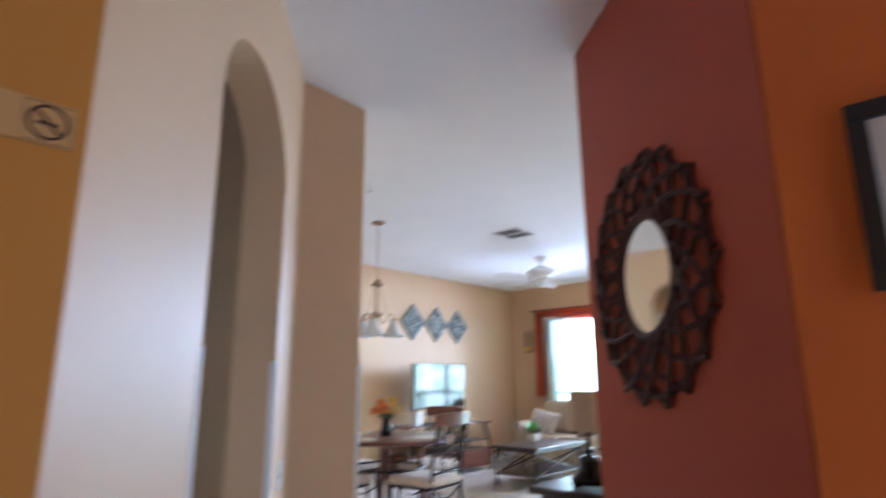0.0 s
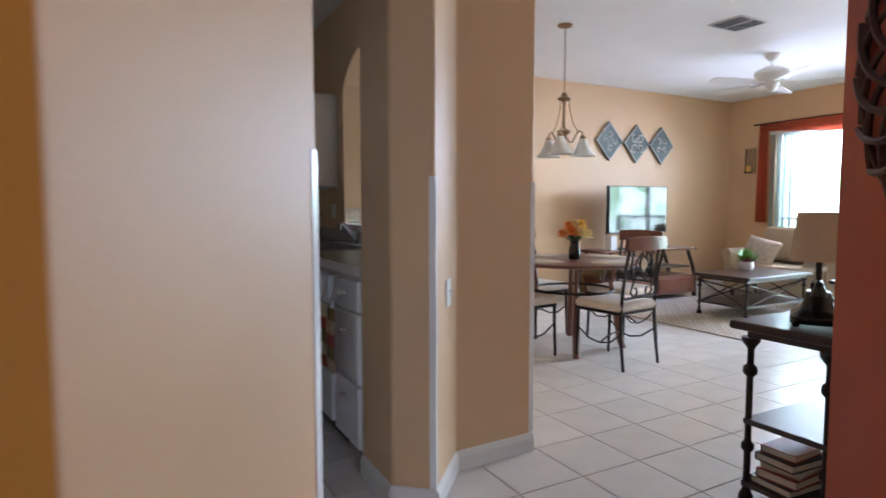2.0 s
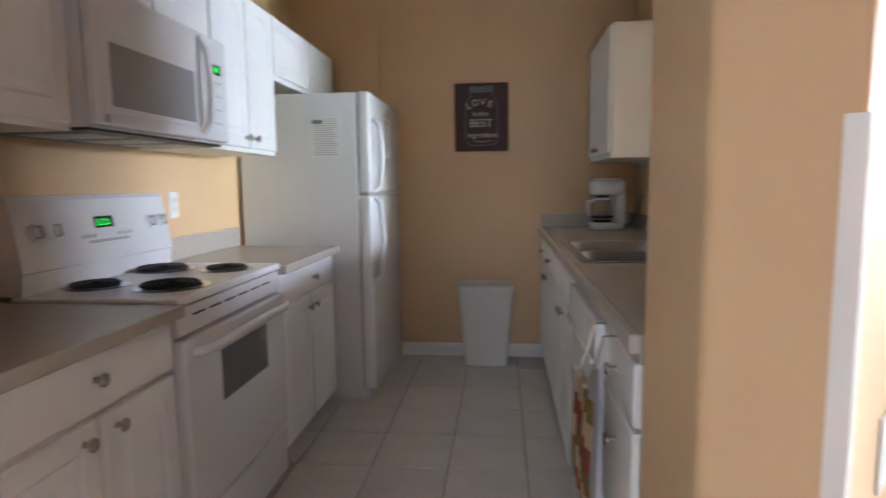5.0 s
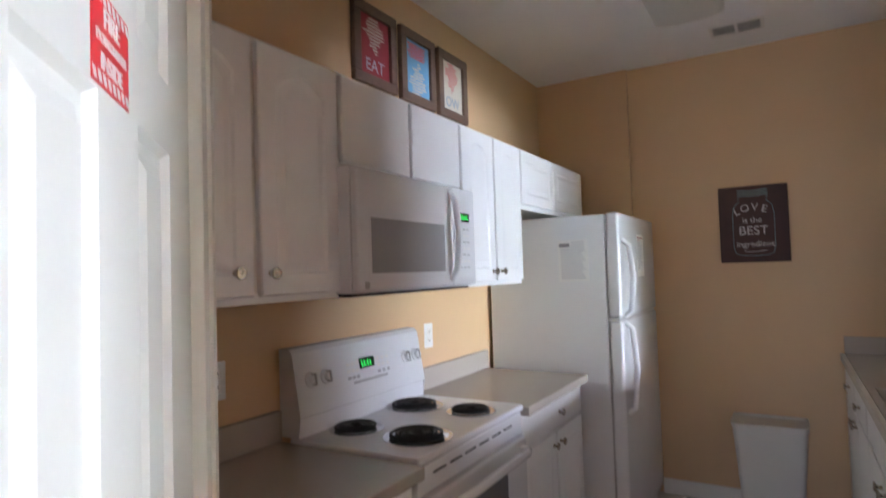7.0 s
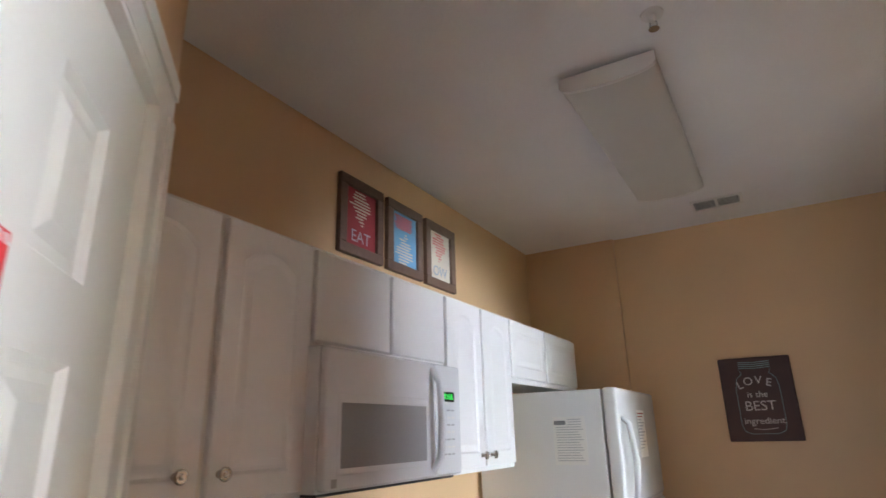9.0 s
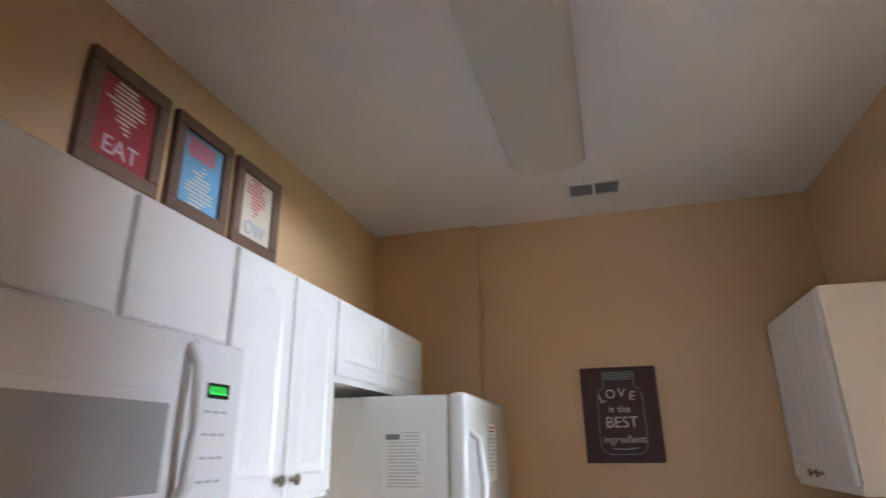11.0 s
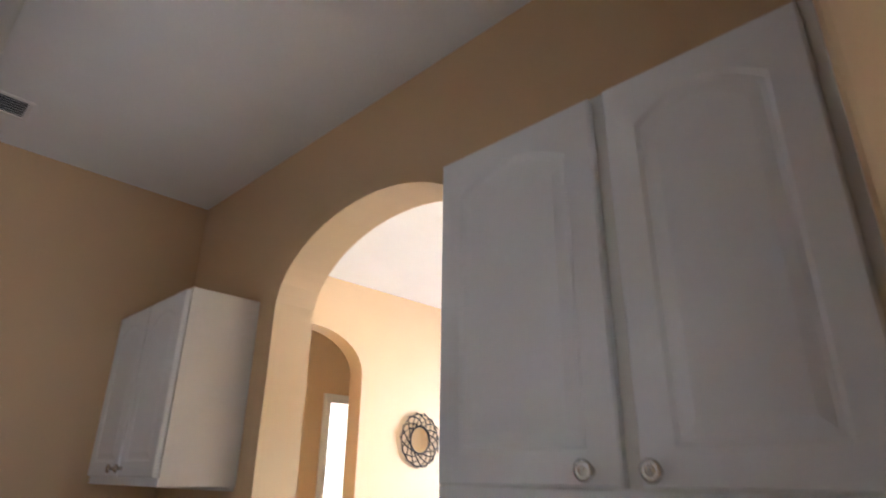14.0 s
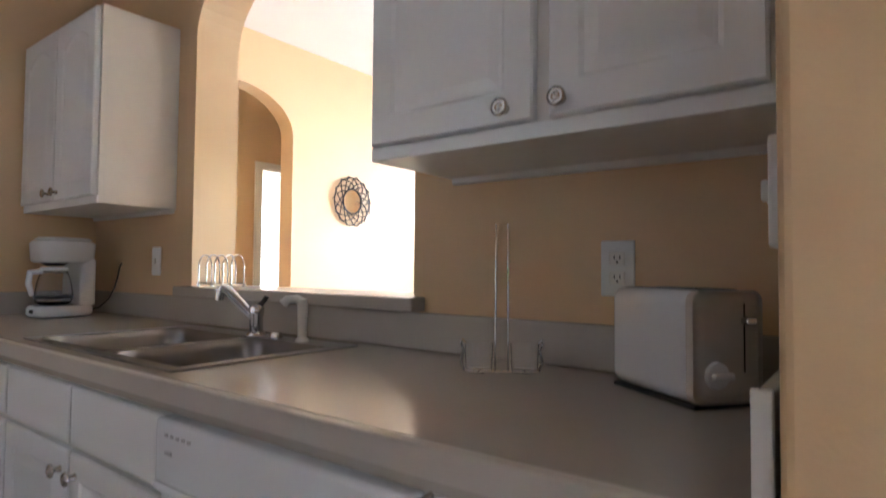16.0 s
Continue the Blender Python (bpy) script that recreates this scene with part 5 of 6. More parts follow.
for i in range(cols + 1):
    u = i / cols
    y = 4.86 - 3.75 * u
    sag = 0.085 * math.sin(math.pi * min(1, u * 1.0)) + 0.03
    for k in range(7):
        v = k / 6
        bm.verts.new((WINX - 0.085 - 0.02 * math.sin(v * 9 + u * 6), y, 2.365 - v * (0.05 + sag * 1.25) - 0.02 * math.sin(math.pi * u) * v))
bm.verts.ensure_lookup_table()
for i in range(cols):
    for k in range(6):
        q = i * 7 + k
        bm.faces.new((bm.verts[q], bm.verts[q + 1], bm.verts[q + 8], bm.verts[q + 7]))
bmesh.ops.solidify(bm, geom=bm.faces[:], thickness=0.003)
smooth(part("swag", bm, M_CURT, cu))
for y0, y1 in ((4.755, 4.93), (1.03, 1.18)):
    bm = B()
    for i in range(17):
        u = i / 16
        for k in range(12):
            v = k / 11
            bm.verts.new((WINX - 0.075 + 0.016 * math.sin(u * 22), y0 + (y1 - y0) * (u * (0.72 + 0.28 * v) + 0.14 * (1 - v)), 2.36 - 1.38 * v))
    bm.verts.ensure_lookup_table()
    for i in range(16):
        for k in range(11):
            q = i * 12 + k
            bm.faces.new((bm.verts[q], bm.verts[q + 1], bm.verts[q + 13], bm.verts[q + 12]))
    bmesh.ops.solidify(bm, geom=bm.faces[:], thickness=0.003)
    smooth(part("side_panel", bm, M_CURT, cu))
rod = tagged(part("curtain_rod", tube([(WINX - 0.085, 4.98, 2.372), (WINX - 0.085, 0.95, 2.372)], 0.011, 10), M_IRON), "dark metal curtain rod above the sliding door", "curtain rod")
for y in (4.9, 1.05):
    part("bracket", tube([(WINX - 0.001, y, 2.36), (WINX - 0.085, y, 2.365)], 0.007, 8), M_IRON, rod)

# balcony and glowing backdrop
tagged(part("balcony_floor", box(WINX + 0.142, 9.6, 0.6, 6.0, -0.15, -0.02), mat("balcony_concrete", (0.5, 0.48, 0.45), 0.9, var=0.1)), "pale concrete balcony floor", "balcony", kind="structure")
rl = thing("balcony_railing", "white balcony railing with slim balusters", "railing")
part("top_rail", box(9.45, 9.51, 0.6, 6.0, 0.98, 1.03, 0.008), M_ALU, rl)
part("bottom_rail", box(9.46, 9.50, 0.6, 6.0, 0.06, 0.10, 0.005), M_ALU, rl)
for i in range(49):
    y = 0.65 + i * 0.11
    part("baluster", box(9.47, 9.49, y - 0.01, y + 0.01, 0.1005, 0.9795), M_ALU, rl)
for y in (0.62, 3.3, 5.95):
    part("post", box(9.44, 9.52, y - 0.04, y + 0.04, -0.02, 0.979), M_ALU, rl)
tagged(part("ground", box(9.7, 600, -400, 400, -6.2, -6.0), mat("lawn", (0.09, 0.15, 0.05), 0.95, var=0.3, scale=0.3)), "lawn below the balcony", "ground", kind="structure")
bd = bpy.data.materials.new("glowing_tree_backdrop")
bd.use_nodes = True
N, L = bd.node_tree.nodes, bd.node_tree.links
tc = N.new("ShaderNodeTexCoord")
n1 = N.new("ShaderNodeTexNoise")
n1.inputs["Scale"].default_value, n1.inputs["Detail"].default_value = 0.35, 8
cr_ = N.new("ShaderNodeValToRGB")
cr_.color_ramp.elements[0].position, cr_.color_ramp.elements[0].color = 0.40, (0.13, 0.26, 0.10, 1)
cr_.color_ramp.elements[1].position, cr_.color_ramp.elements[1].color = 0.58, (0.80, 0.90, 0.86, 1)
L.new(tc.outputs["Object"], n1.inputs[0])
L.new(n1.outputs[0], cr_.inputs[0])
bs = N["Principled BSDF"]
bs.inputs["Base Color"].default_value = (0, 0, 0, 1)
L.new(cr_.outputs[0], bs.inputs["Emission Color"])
# tree colours emit by themselves; the daylight on them is put into the emission
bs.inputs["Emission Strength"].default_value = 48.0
tagged(part("backdrop", box(60, 60.2, -60, 70, -6, 30), bd), "glowing backdrop of distant trees standing in for outdoor daylight", "trees", kind="structure")

# ---- dining set ----
TC = (3.04, 3.50)
tbl = thing("dining_table", "round dark cherry dining table on an iron base", "table", m=Matrix.Translation((*TC, 0)))
smooth(part("tabletop", lathe([(0, 0.722), (0.56, 0.722), (0.60, 0.730), (0.612, 0.742), (0.608, 0.752), (0.595, 0.757), (0, 0.757)], 48), M_WOOD, tbl), 30)
for k in range(4):
    a = radians(45 + 90 * k + 8)
    c, s = math.cos(a), math.sin(a)
    pts = [(r * c, r * s, z) for r, z in ((0.42, 0.0), (0.40, 0.06), (0.37, 0.22), (0.33, 0.42), (0.31, 0.55), (0.33, 0.66), (0.36, 0.7215))]
    part("leg", tube(pts, [0.028, 0.03, 0.03, 0.024, 0.019, 0.019, 0.02], 8), M_WOOD, tbl)
part("ring_stretcher", tube([(0.34 * math.cos(2 * math.pi * i / 40), 0.34 * math.sin(2 * math.pi * i / 40), 0.50) for i in range(40)], 0.011, 8, closed=True), M_IRON, tbl)
M_MATPL = mat("woven_placemat", (0.50, 0.42, 0.30), 0.9, var=0.2, scale=60, bump=0.4, bump_scale=400)
for k in range(4):
    a = radians(90 * k + 8)
    pm = smooth(part("placemat", lathe([(0, 0.0), (0.165, 0.0), (0.168, 0.002), (0.165, 0.004), (0, 0.004)], 32), M_MATPL, None, m=Matrix.Translation((TC[0] + 0.40 * math.cos(a), TC[1] + 0.40 * math.sin(a), 0.7575)) @ pose(0, 0, 0, 0, 0, math.degrees(a)) @ Matrix.Diagonal((0.9, 1.25, 1, 1))))
    tagged(pm, "beige woven placemat on the dining table", "placemat", "placemats")


def dining_chair():
    c = thing("dining_chair", "iron dining chair with a cherry top rail and beige seat", "chair", "chairs round the table")
    bm = box(-0.225, 0.225, -0.215, 0.225, 0.425, 0.49, 0.03, 4)
    for v in bm.verts:
        if v.co.z > 0.46:
            v.co.z += 0.02 * (1 - (v.co.x / 0.225) ** 2) * (1 - (v.co.y / 0.225) ** 2)
    smooth(part("seat", bm, M_SEAT, c), 60)
    part("seat_frame", box(-0.215, 0.215, -0.205, 0.215, 0.405, 0.4248, 0.004, 1), M_IRON, c)
    for s in (-1, 1):
        part("leg", tube([(s * 0.20, 0.20, 0.405), (s * 0.195, 0.205, 0.3), (s * 0.20, 0.215, 0.0)], [0.014, 0.013, 0.011], 8), M_IRON, c)
        part("leg", tube([(s * 0.205, -0.20, 0.405), (s * 0.21, -0.205, 0.25), (s * 0.215, -0.235, 0.0)], [0.013, 0.013, 0.011], 8), M_IRON, c)
        part("back_post", tube([(s * 0.205, -0.20, 0.405), (s * 0.20, -0.205, 0.55), (s * 0.205, -0.235, 0.75), (s * 0.21, -0.27, 0.90)], 0.012, 8), M_IRON, c)
        # scroll from the middle medallion down to the lower rail
        pts = [(s * 0.05, -0.255, 0.86), (s * 0.10, -0.245, 0.80), (s * 0.075, -0.238, 0.72), (s * 0.11, -0.228, 0.63), (s * 0.13, -0.222, 0.57), (s * 0.09, -0.22, 0.535), (s * 0.05, -0.222, 0.56), (s * 0.06, -0.225, 0.60), (s * 0.09, -0.226, 0.60)]
        part("scroll", tube(pts, 0.0075, 7), M_IRON, c)
        part("inner_bar", tube([(s * 0.155, -0.265, 0.90), (s * 0.15, -0.24, 0.76), (s * 0.12, -0.23, 0.66)], 0.007, 7), M_IRON, c)
        part("stretcher", tube([(s * 0.20, 0.205, 0.27), (s * 0.19, 0.10, 0.19), (s * 0.185, 0.0, 0.17), (s * 0.19, -0.10, 0.19), (s * 0.21, -0.205, 0.27)], 0.007, 7), M_IRON, c)
    part("cross_stretcher", tube([(-0.185, 0, 0.17), (-0.09, 0, 0.21), (0, 0, 0.225), (0.09, 0, 0.21), (0.185, 0, 0.17)], 0.007, 7), M_IRON, c)
    part("lower_rail", tube([(-0.20, -0.203, 0.525), (0.20, -0.203, 0.525)], 0.010, 8), M_IRON, c)
    part("medallion", lathe([(0.042, 0), (0.042, 0.006), (0.034, 0.009), (0, 0.009)], 24), M_SHADE, c, m=pose(0, -0.238, 0.775, 90, 0, 0))
    part("medallion_ring", tube([(0.048 * math.cos(a), -0.242, 0.775 + 0.06 * math.sin(a)) for a in [2 * math.pi * i / 28 for i in range(28)]], 0.007, 7, closed=True), M_IRON, c)
    bm = B()
    n = 10
    loops = []
    for i in range(n + 1):
        u = 2 * i / n - 1
        x, y = 0.235 * u, -0.295 + 0.03 * u * u
        zt = 0.985 - 0.012 * u * u
        loops.append([bm.verts.new(p) for p in ((x, y - 0.013, 0.885), (x, y + 0.013, 0.885), (x, y + 0.008, zt), (x, y - 0.016, zt))])
    for a, b in zip(loops, loops[1:]):
        for k in range(4):
            bm.faces.new((a[k], a[(k + 1) % 4], b[(k + 1) % 4], b[k]))
    bm.faces.new(loops[0])
    bm.faces.new(loops[-1])
    smooth(part("top_rail", bm, M_WOOD, c), 50)
    return c


ch = dining_chair()
ch.matrix_basis = pose(3.01, 2.975, 0, 0, 0, 8)
copy_thing(ch, pose(2.47, 3.50, 0, 0, 0, -84))
copy_thing(ch, pose(3.10, 4.10, 0, 0, 0, 186))
copy_thing(ch, pose(3.62, 3.52, 0, 0, 0, 96))

# flowers
va = thing("flower_vase", "black ceramic vase of orange and yellow silk flowers", "vase", m=Matrix.Translation((3.02, 3.47, 0.7572)))
smooth(part("vase", lathe([(0.04, 0), (0.048, 0.01), (0.05, 0.06), (0.042, 0.11), (0.034, 0.135), (0.042, 0.155), (0.036, 0.153), (0.028, 0.13), (0, 0.12)], 24), mat("black_glaze", (0.012, 0.012, 0.014), 0.15, var=0.1), va))
PET = [mat("orange_petals", (0.85, 0.26, 0.04), 0.8, var=0.2, scale=40), mat("yellow_petals", (0.90, 0.58, 0.12), 0.8, var=0.2, scale=40), mat("cream_petals", (0.88, 0.70, 0.34), 0.8, var=0.2, scale=40)]
M_LEAF = mat("green_leaf", (0.07, 0.16, 0.04), 0.6, var=0.3, scale=40)
rng = random.Random(4)
def blossom(mt, c, r, parent):
    bm = B()
    for layer in range(5):
        n = 20 - 3 * layer
        for k in range(n):
            a = 2 * math.pi * (k + 0.5 * layer) / n
            tilt = -0.45 + 0.42 * layer
            l = r * (1 - 0.08 * layer) * (0.9 + 0.2 * rng.random())
            d = Vector((math.cos(a) * math.cos(tilt), math.sin(a) * math.cos(tilt), math.sin(tilt)))
            w = Vector((-math.sin(a), math.cos(a), 0)) * l * 0.22
            p = [Vector((0, 0, 0)), d * l * 0.6 + w, d * l + Vector((0, 0, l * 0.1)), d * l * 0.6 - w]
            f = [bm.verts.new(Vector(c) + q) for q in p]
            bm.faces.new((f[0], f[1], f[2]))
            bm.faces.new((f[0], f[2], f[3]))
    return part("blossom", bm, mt, parent)
for mt, c, r in ((0, (-0.06, -0.03, 0.21), 0.07), (0, (-0.085, 0.03, 0.19), 0.055), (1, (0.05, 0.0, 0.22), 0.07), (2, (0.0, -0.05, 0.20), 0.065), (2, (0.075, -0.045, 0.185), 0.06), (1, (0.01, 0.05, 0.235), 0.06), (1, (0.09, 0.03, 0.21), 0.055), (2, (-0.01, 0.0, 0.265), 0.055), (1, (0.06, 0.0, 0.262), 0.055), (0, (-0.05, 0.01, 0.255), 0.05)):
    blossom(PET[mt], (c[0] * 1.2, c[1] * 1.2, c[2] * 1.12), r * 1.15, va)
bm = B()
for k in range(26):
    a, t_ = rng.random() * 6.28, 0.1 + rng.random() * 0.9
    d = Vector((math.cos(a) * math.cos(t_), math.sin(a) * math.cos(t_), math.sin(t_))) * (0.09 + 0.05 * rng.random())
    w = Vector((-math.sin(a), math.cos(a), 0)) * 0.014
    o = Vector((0, 0, 0.145))
    f = [bm.verts.new(o + q) for q in (Vector((0, 0, 0)), d * 0.6 + w, d, d * 0.6 - w)]
    bm.faces.new(f)
part("foliage", bm, M_LEAF, va)

# chandelier
cd = thing("chandelier", "aged bronze chandelier with three white glass shades", "chandelier", m=Matrix.Translation((3.10, 3.72, 0)))
M_BRONZE = mat("aged_bronze", (0.30, 0.19, 0.10), 0.38, metal=0.85, var=0.2, scale=20)
M_FROST = mat("frosted_white_glass", (0.80, 0.79, 0.76), 0.3, var=0.04)
smooth(part("canopy", lathe([(0.065, H - 0.0005), (0.062, H - 0.015), (0.02, H - 0.03), (0, H - 0.032)], 24), M_BRONZE, cd))
for i in range(16):
    z = H - 0.045 - i * 0.0335
    part("chain_link", tube([((0.008 * math.cos(a) if i % 2 else 0), (0 if i % 2 else 0.008 * math.cos(a)), z + 0.021 * math.sin(a)) for a in [2 * math.pi * k / 10 for k in range(10)]], 0.0022, 5, closed=True), M_BRONZE, cd)
smooth(part("upper_bell", lathe([(0, 2.20), (0.02, 2.195), (0.03, 2.165), (0.062, 2.145), (0.06, 2.135), (0.02, 2.12), (0.014, 2.10), (0.012, 1.90), (0.02, 1.885), (0.06, 1.865), (0.058, 1.85), (0.03, 1.83), (0.02, 1.79), (0.0, 1.775)], 20), M_BRONZE, cd))
for k in range(3):
    a = radians(100 + 120 * k)
    c, s = math.cos(a), math.sin(a)
    part("arm", tube([(r * c, r * s, z) for r, z in ((0.02, 1.82), (0.05, 1.77), (0.08, 1.77), (0.11, 1.83), (0.14, 1.87), (0.168, 1.855), (0.175, 1.81))], 0.0075, 8), M_BRONZE, cd)
    part("stay", tube([(r * c, r * s, z) for r, z in ((0.04, 2.14), (0.05, 2.05), (0.08, 1.94), (0.125, 1.865))], 0.004, 6), M_BRONZE, cd)
    sh = smooth(part("shade", lathe([(0.026, 1.80), (0.034, 1.79), (0.05, 1.74), (0.075, 1.69), (0.108, 1.655), (0.112, 1.648), (0.106, 1.652), (0.07, 1.688), (0.045, 1.738), (0.02, 1.79)], 24), M_FROST, cd, "flared white glass shade", m=Matrix.Translation((0.175 * c, 0.175 * s, 0))))
    smooth(part("socket", lathe([(0.012, 1.83), (0.022, 1.825), (0.030, 1.80), (0.024, 1.796), (0, 1.796)], 16), M_BRONZE, cd, m=Matrix.Translation((0.175 * c, 0.175 * s, 0))))

# ---- television wall ----
M_SCREEN = mat("glossy_screen", (0.008, 0.009, 0.010), 0.03, var=0.02, spec=0.9)
st = thing("tv_stand", "dark cherry TV stand with curved legs and a drawer", "tv stand")
part("top", box(4.74, 6.40, 4.90, 5.38, 0.63, 0.66, 0.006), M_WOOD, st)
part("shelf", box(4.92, 6.30, 4.92, 5.36, 0.40, 0.42, 0.004), M_ESP, st)
part("drawer_box", box(4.86, 6.36, 4.88, 5.38, 0.06, 0.30, 0.006), M_WOOD, st)
part("drawer_front", box(5.66, 6.31, 4.866, 4.8795, 0.10, 0.27, 0.004), M_WOOD, st)
part("drawer_front", box(4.91, 5.60, 4.866, 4.8795, 0.10, 0.27, 0.004), M_WOOD, st)
for x, s in ((4.86, -1), (6.26, 1)):
    for y in (4.92, 5.34):
        part("curved_leg", tube([(x + s * 0.0, y, 0.63), (x + s * 0.03, y, 0.55), (x + s * 0.09, y, 0.42), (x + s * 0.13, y, 0.30), (x + s * 0.14, y, 0.0)], [0.022, 0.024, 0.026, 0.028, 0.03], 8), M_ESP, st)
tv_ = thing("television", "flat black television reflecting the window", "television")
part("panel", box(4.90, 5.92, 4.998, 5.05, 0.865, 1.465, 0.006), M_BLACK, tv_)
part("screen", box(4.912, 5.908, 4.9955, 4.9975, 0.885, 1.453), M_SCREEN, tv_)
part("foot", box(5.20, 5.62, 4.95, 5.15, 0.6605, 0.675, 0.004), M_BLACK, tv_)
part("neck", box(5.36, 5.46, 5.02, 5.06, 0.6755, 0.866), M_BLACK, tv_)
bxn = tagged(part("white_device_box", box(4.95, 5.05, 5.0, 5.12, 0.6605, 0.84, 0.006), M_APPL), "white upright box beside the television", "device")
bxn = tagged(part("media_player", box(5.68, 5.98, 5.0, 5.2, 0.6605, 0.70, 0.004), M_BLACK), "flat black media player on the TV stand", "device")

def diamond(x, z, label, kind_):
    d = thing("diamond_wall_panel", label, "wall decor", "diamond wall panels")
    m = Matrix(((1, 0, 0, x), (0, -1, 0, TVW), (0, 0, 1, z), (0, 0, 0, 1)))
    hw, hh = 0.235, 0.255
    part("board", slab(B(), [(-hw, 0), (0, -hh), (hw, 0), (0, hh)], 0.0, 0.03, m), M_SLATE, d)
    for a, b in (((-hw, 0), (0, -hh)), ((0, -hh), (hw, 0)), ((hw, 0), (0, hh)), ((0, hh), (-hw, 0))):
        k = 0.93
        part("border", slab(B(), [a, b, (b[0] * k, b[1] * k), (a[0] * k, a[1] * k)], 0.0302, 0.036, m), M_STONEW, d)
    for q in range(4):
        a0 = math.pi / 2 * q + (math.pi / 4 if kind_ else 0)
        ca, sa = math.cos(a0), math.sin(a0)
        pts = []
        for i in range(14):
            th = i / 13 * 4.6
            r = 0.048 * (1 - i / 20)
            px, pz = 0.095 + r * math.cos(th + 2.4), r * math.sin(th + 2.4)
            if kind_ == 2:
                px, pz = 0.03 + 0.13 * i / 13, 0.045 * math.sin(math.pi * i / 13)
            pts.append(m @ Vector(((px * ca - pz * sa) * 0.92, 0.033, px * sa + pz * ca)))
        part("scrollwork", tube(pts, 0.011, 6), M_STONEW, d)
        if kind_ == 2:
            part("scrollwork", tube([m @ Vector((((0.03 + 0.13 * i / 13) * ca + 0.045 * math.sin(math.pi * i / 13) * sa) * 0.92, 0.033, (0.03 + 0.13 * i / 13) * sa - 0.045 * math.sin(math.pi * i / 13) * ca)) for i in range(14)], 0.011, 6), M_STONEW, d)
M_SLATE = mat("blue_grey_slate_paint", (0.14, 0.165, 0.155), 0.7, var=0.2, scale=14, bump=0.3)
M_STONEW = mat("worn_grey_white_paint", (0.50, 0.48, 0.42), 0.7, var=0.25, scale=14, bump=0.3)
diamond(5.285, 2.065, "blue-grey diamond wall panel with pale scrollwork", 0)
diamond(5.78, 2.055, "blue-grey diamond wall panel with a pale leaf cross", 2)
diamond(6.26, 2.05, "blue-grey diamond wall panel with pale curls", 1)
sc = thing("candle_sconce", "dark iron wall sconce with a yellow candle", "sconce")
for y in (5.03, 5.075, 5.12):
    part("iron_bar", tube([(WINX - 0.012, y, 1.72), (WINX - 0.012, y + 0.02, 1.86), (WINX - 0.012, y - 0.01, 2.03)], 0.006, 6), M_IRON, sc)
part("iron_frame", tube([(WINX - 0.01, 5.0, 1.69), (WINX - 0.01, 5.15, 1.69), (WINX - 0.01, 5.15, 2.05), (WINX - 0.01, 5.0, 2.05)], 0.007, 6, closed=True), M_IRON, sc)
part("tray", box(WINX - 0.09, WINX - 0.005, 5.03, 5.12, 1.70, 1.71), M_IRON, sc)
part("candle", lathe([(0.03, 1.7105), (0.03, 1.80), (0.0, 1.80)], 16), PET[1], sc, m=Matrix.Translation((WINX - 0.048, 5.075, 0)))

# ---- ceiling fan ----
fn = thing("ceiling_fan", "white five-blade ceiling fan", "ceiling fan", m=Matrix.Translation((5.62, 3.45, 0)))
smooth(part("canopy", lathe([(0.075, H - 0.0005), (0.07, H - 0.03), (0.04, H - 0.065), (0.013, H - 0.075), (0.013, H - 0.13), (0, H - 0.13)], 24), M_TRIM, fn))
smooth(part("motor", lathe([(0, H - 0.125), (0.06, H - 0.13), (0.13, H - 0.16), (0.165, H - 0.185), (0.17, H - 0.205), (0.14, H - 0.25), (0.08, H - 0.275), (0.06, H - 0.33), (0.045, H - 0.365), (0.02, H - 0.39), (0, H - 0.395)], 32), M_TRIM, fn))
for k in range(5):
    a = radians(20 + 72 * k)
    m = pose(0, 0, 0, 0, 0, math.degrees(a)) @ Matrix.Translation((0, 0, H - 0.295)) @ pose(0, 0, 0, 11, 0, 0)
    bm = B()
    slab(bm, [(0.20, -0.05), (0.32, -0.062), (0.62, -0.075), (0.70, -0.06), (0.715, 0.0), (0.70, 0.06), (0.62, 0.075), (0.32, 0.062), (0.20, 0.05)], -0.003, 0.003, m @ Matrix(((1, 0, 0, 0), (0, 0, 1, 0), (0, 1, 0, 0), (0, 0, 0, 1))))
    part("blade", bm, M_TRIM, fn)
    part("blade_iron", tube([m @ Vector(p) for p in ((0.06, 0, 0.01), (0.13, 0.015, -0.004), (0.22, 0, -0.006))], [0.012, 0.01, 0.014], 8), M_TRIM, fn)

# ---- sofa ----
sf = thing("loveseat", "tan upholstered loveseat with rolled arms", "sofa", m=pose(7.18, 4.03, 0, 0, 0, 90) @ Matrix.Diagonal((0.88, 1, 1, 1)))
part("base", box(-0.74, 0.74, -0.38, 0.42, 0.10, 0.30, 0.02, 2), M_SOFA, sf)
for x0, x1 in ((-0.66, -0.004), (0.004, 0.66)):
    smooth(part("seat_cushion", box(x0, x1, -0.28, 0.44, 0.3005, 0.455, 0.045, 4), M_SOFA, sf), 60)
    smooth(part("back_cushion", bx(B(), x0 + 0.01, x1 - 0.01, -0.10, 0.10, -0.23, 0.24, 0.07, 4, m=Matrix.Translation((0, -0.27, 0.685)) @ pose(0, 0, 0, 10, 0, 0)), M_SOFA, sf), 60)
smooth(part("backrest", box(-0.74, 0.74, -0.46, -0.36, 0.20, 0.88, 0.04, 3), M_SOFA, sf), 60)
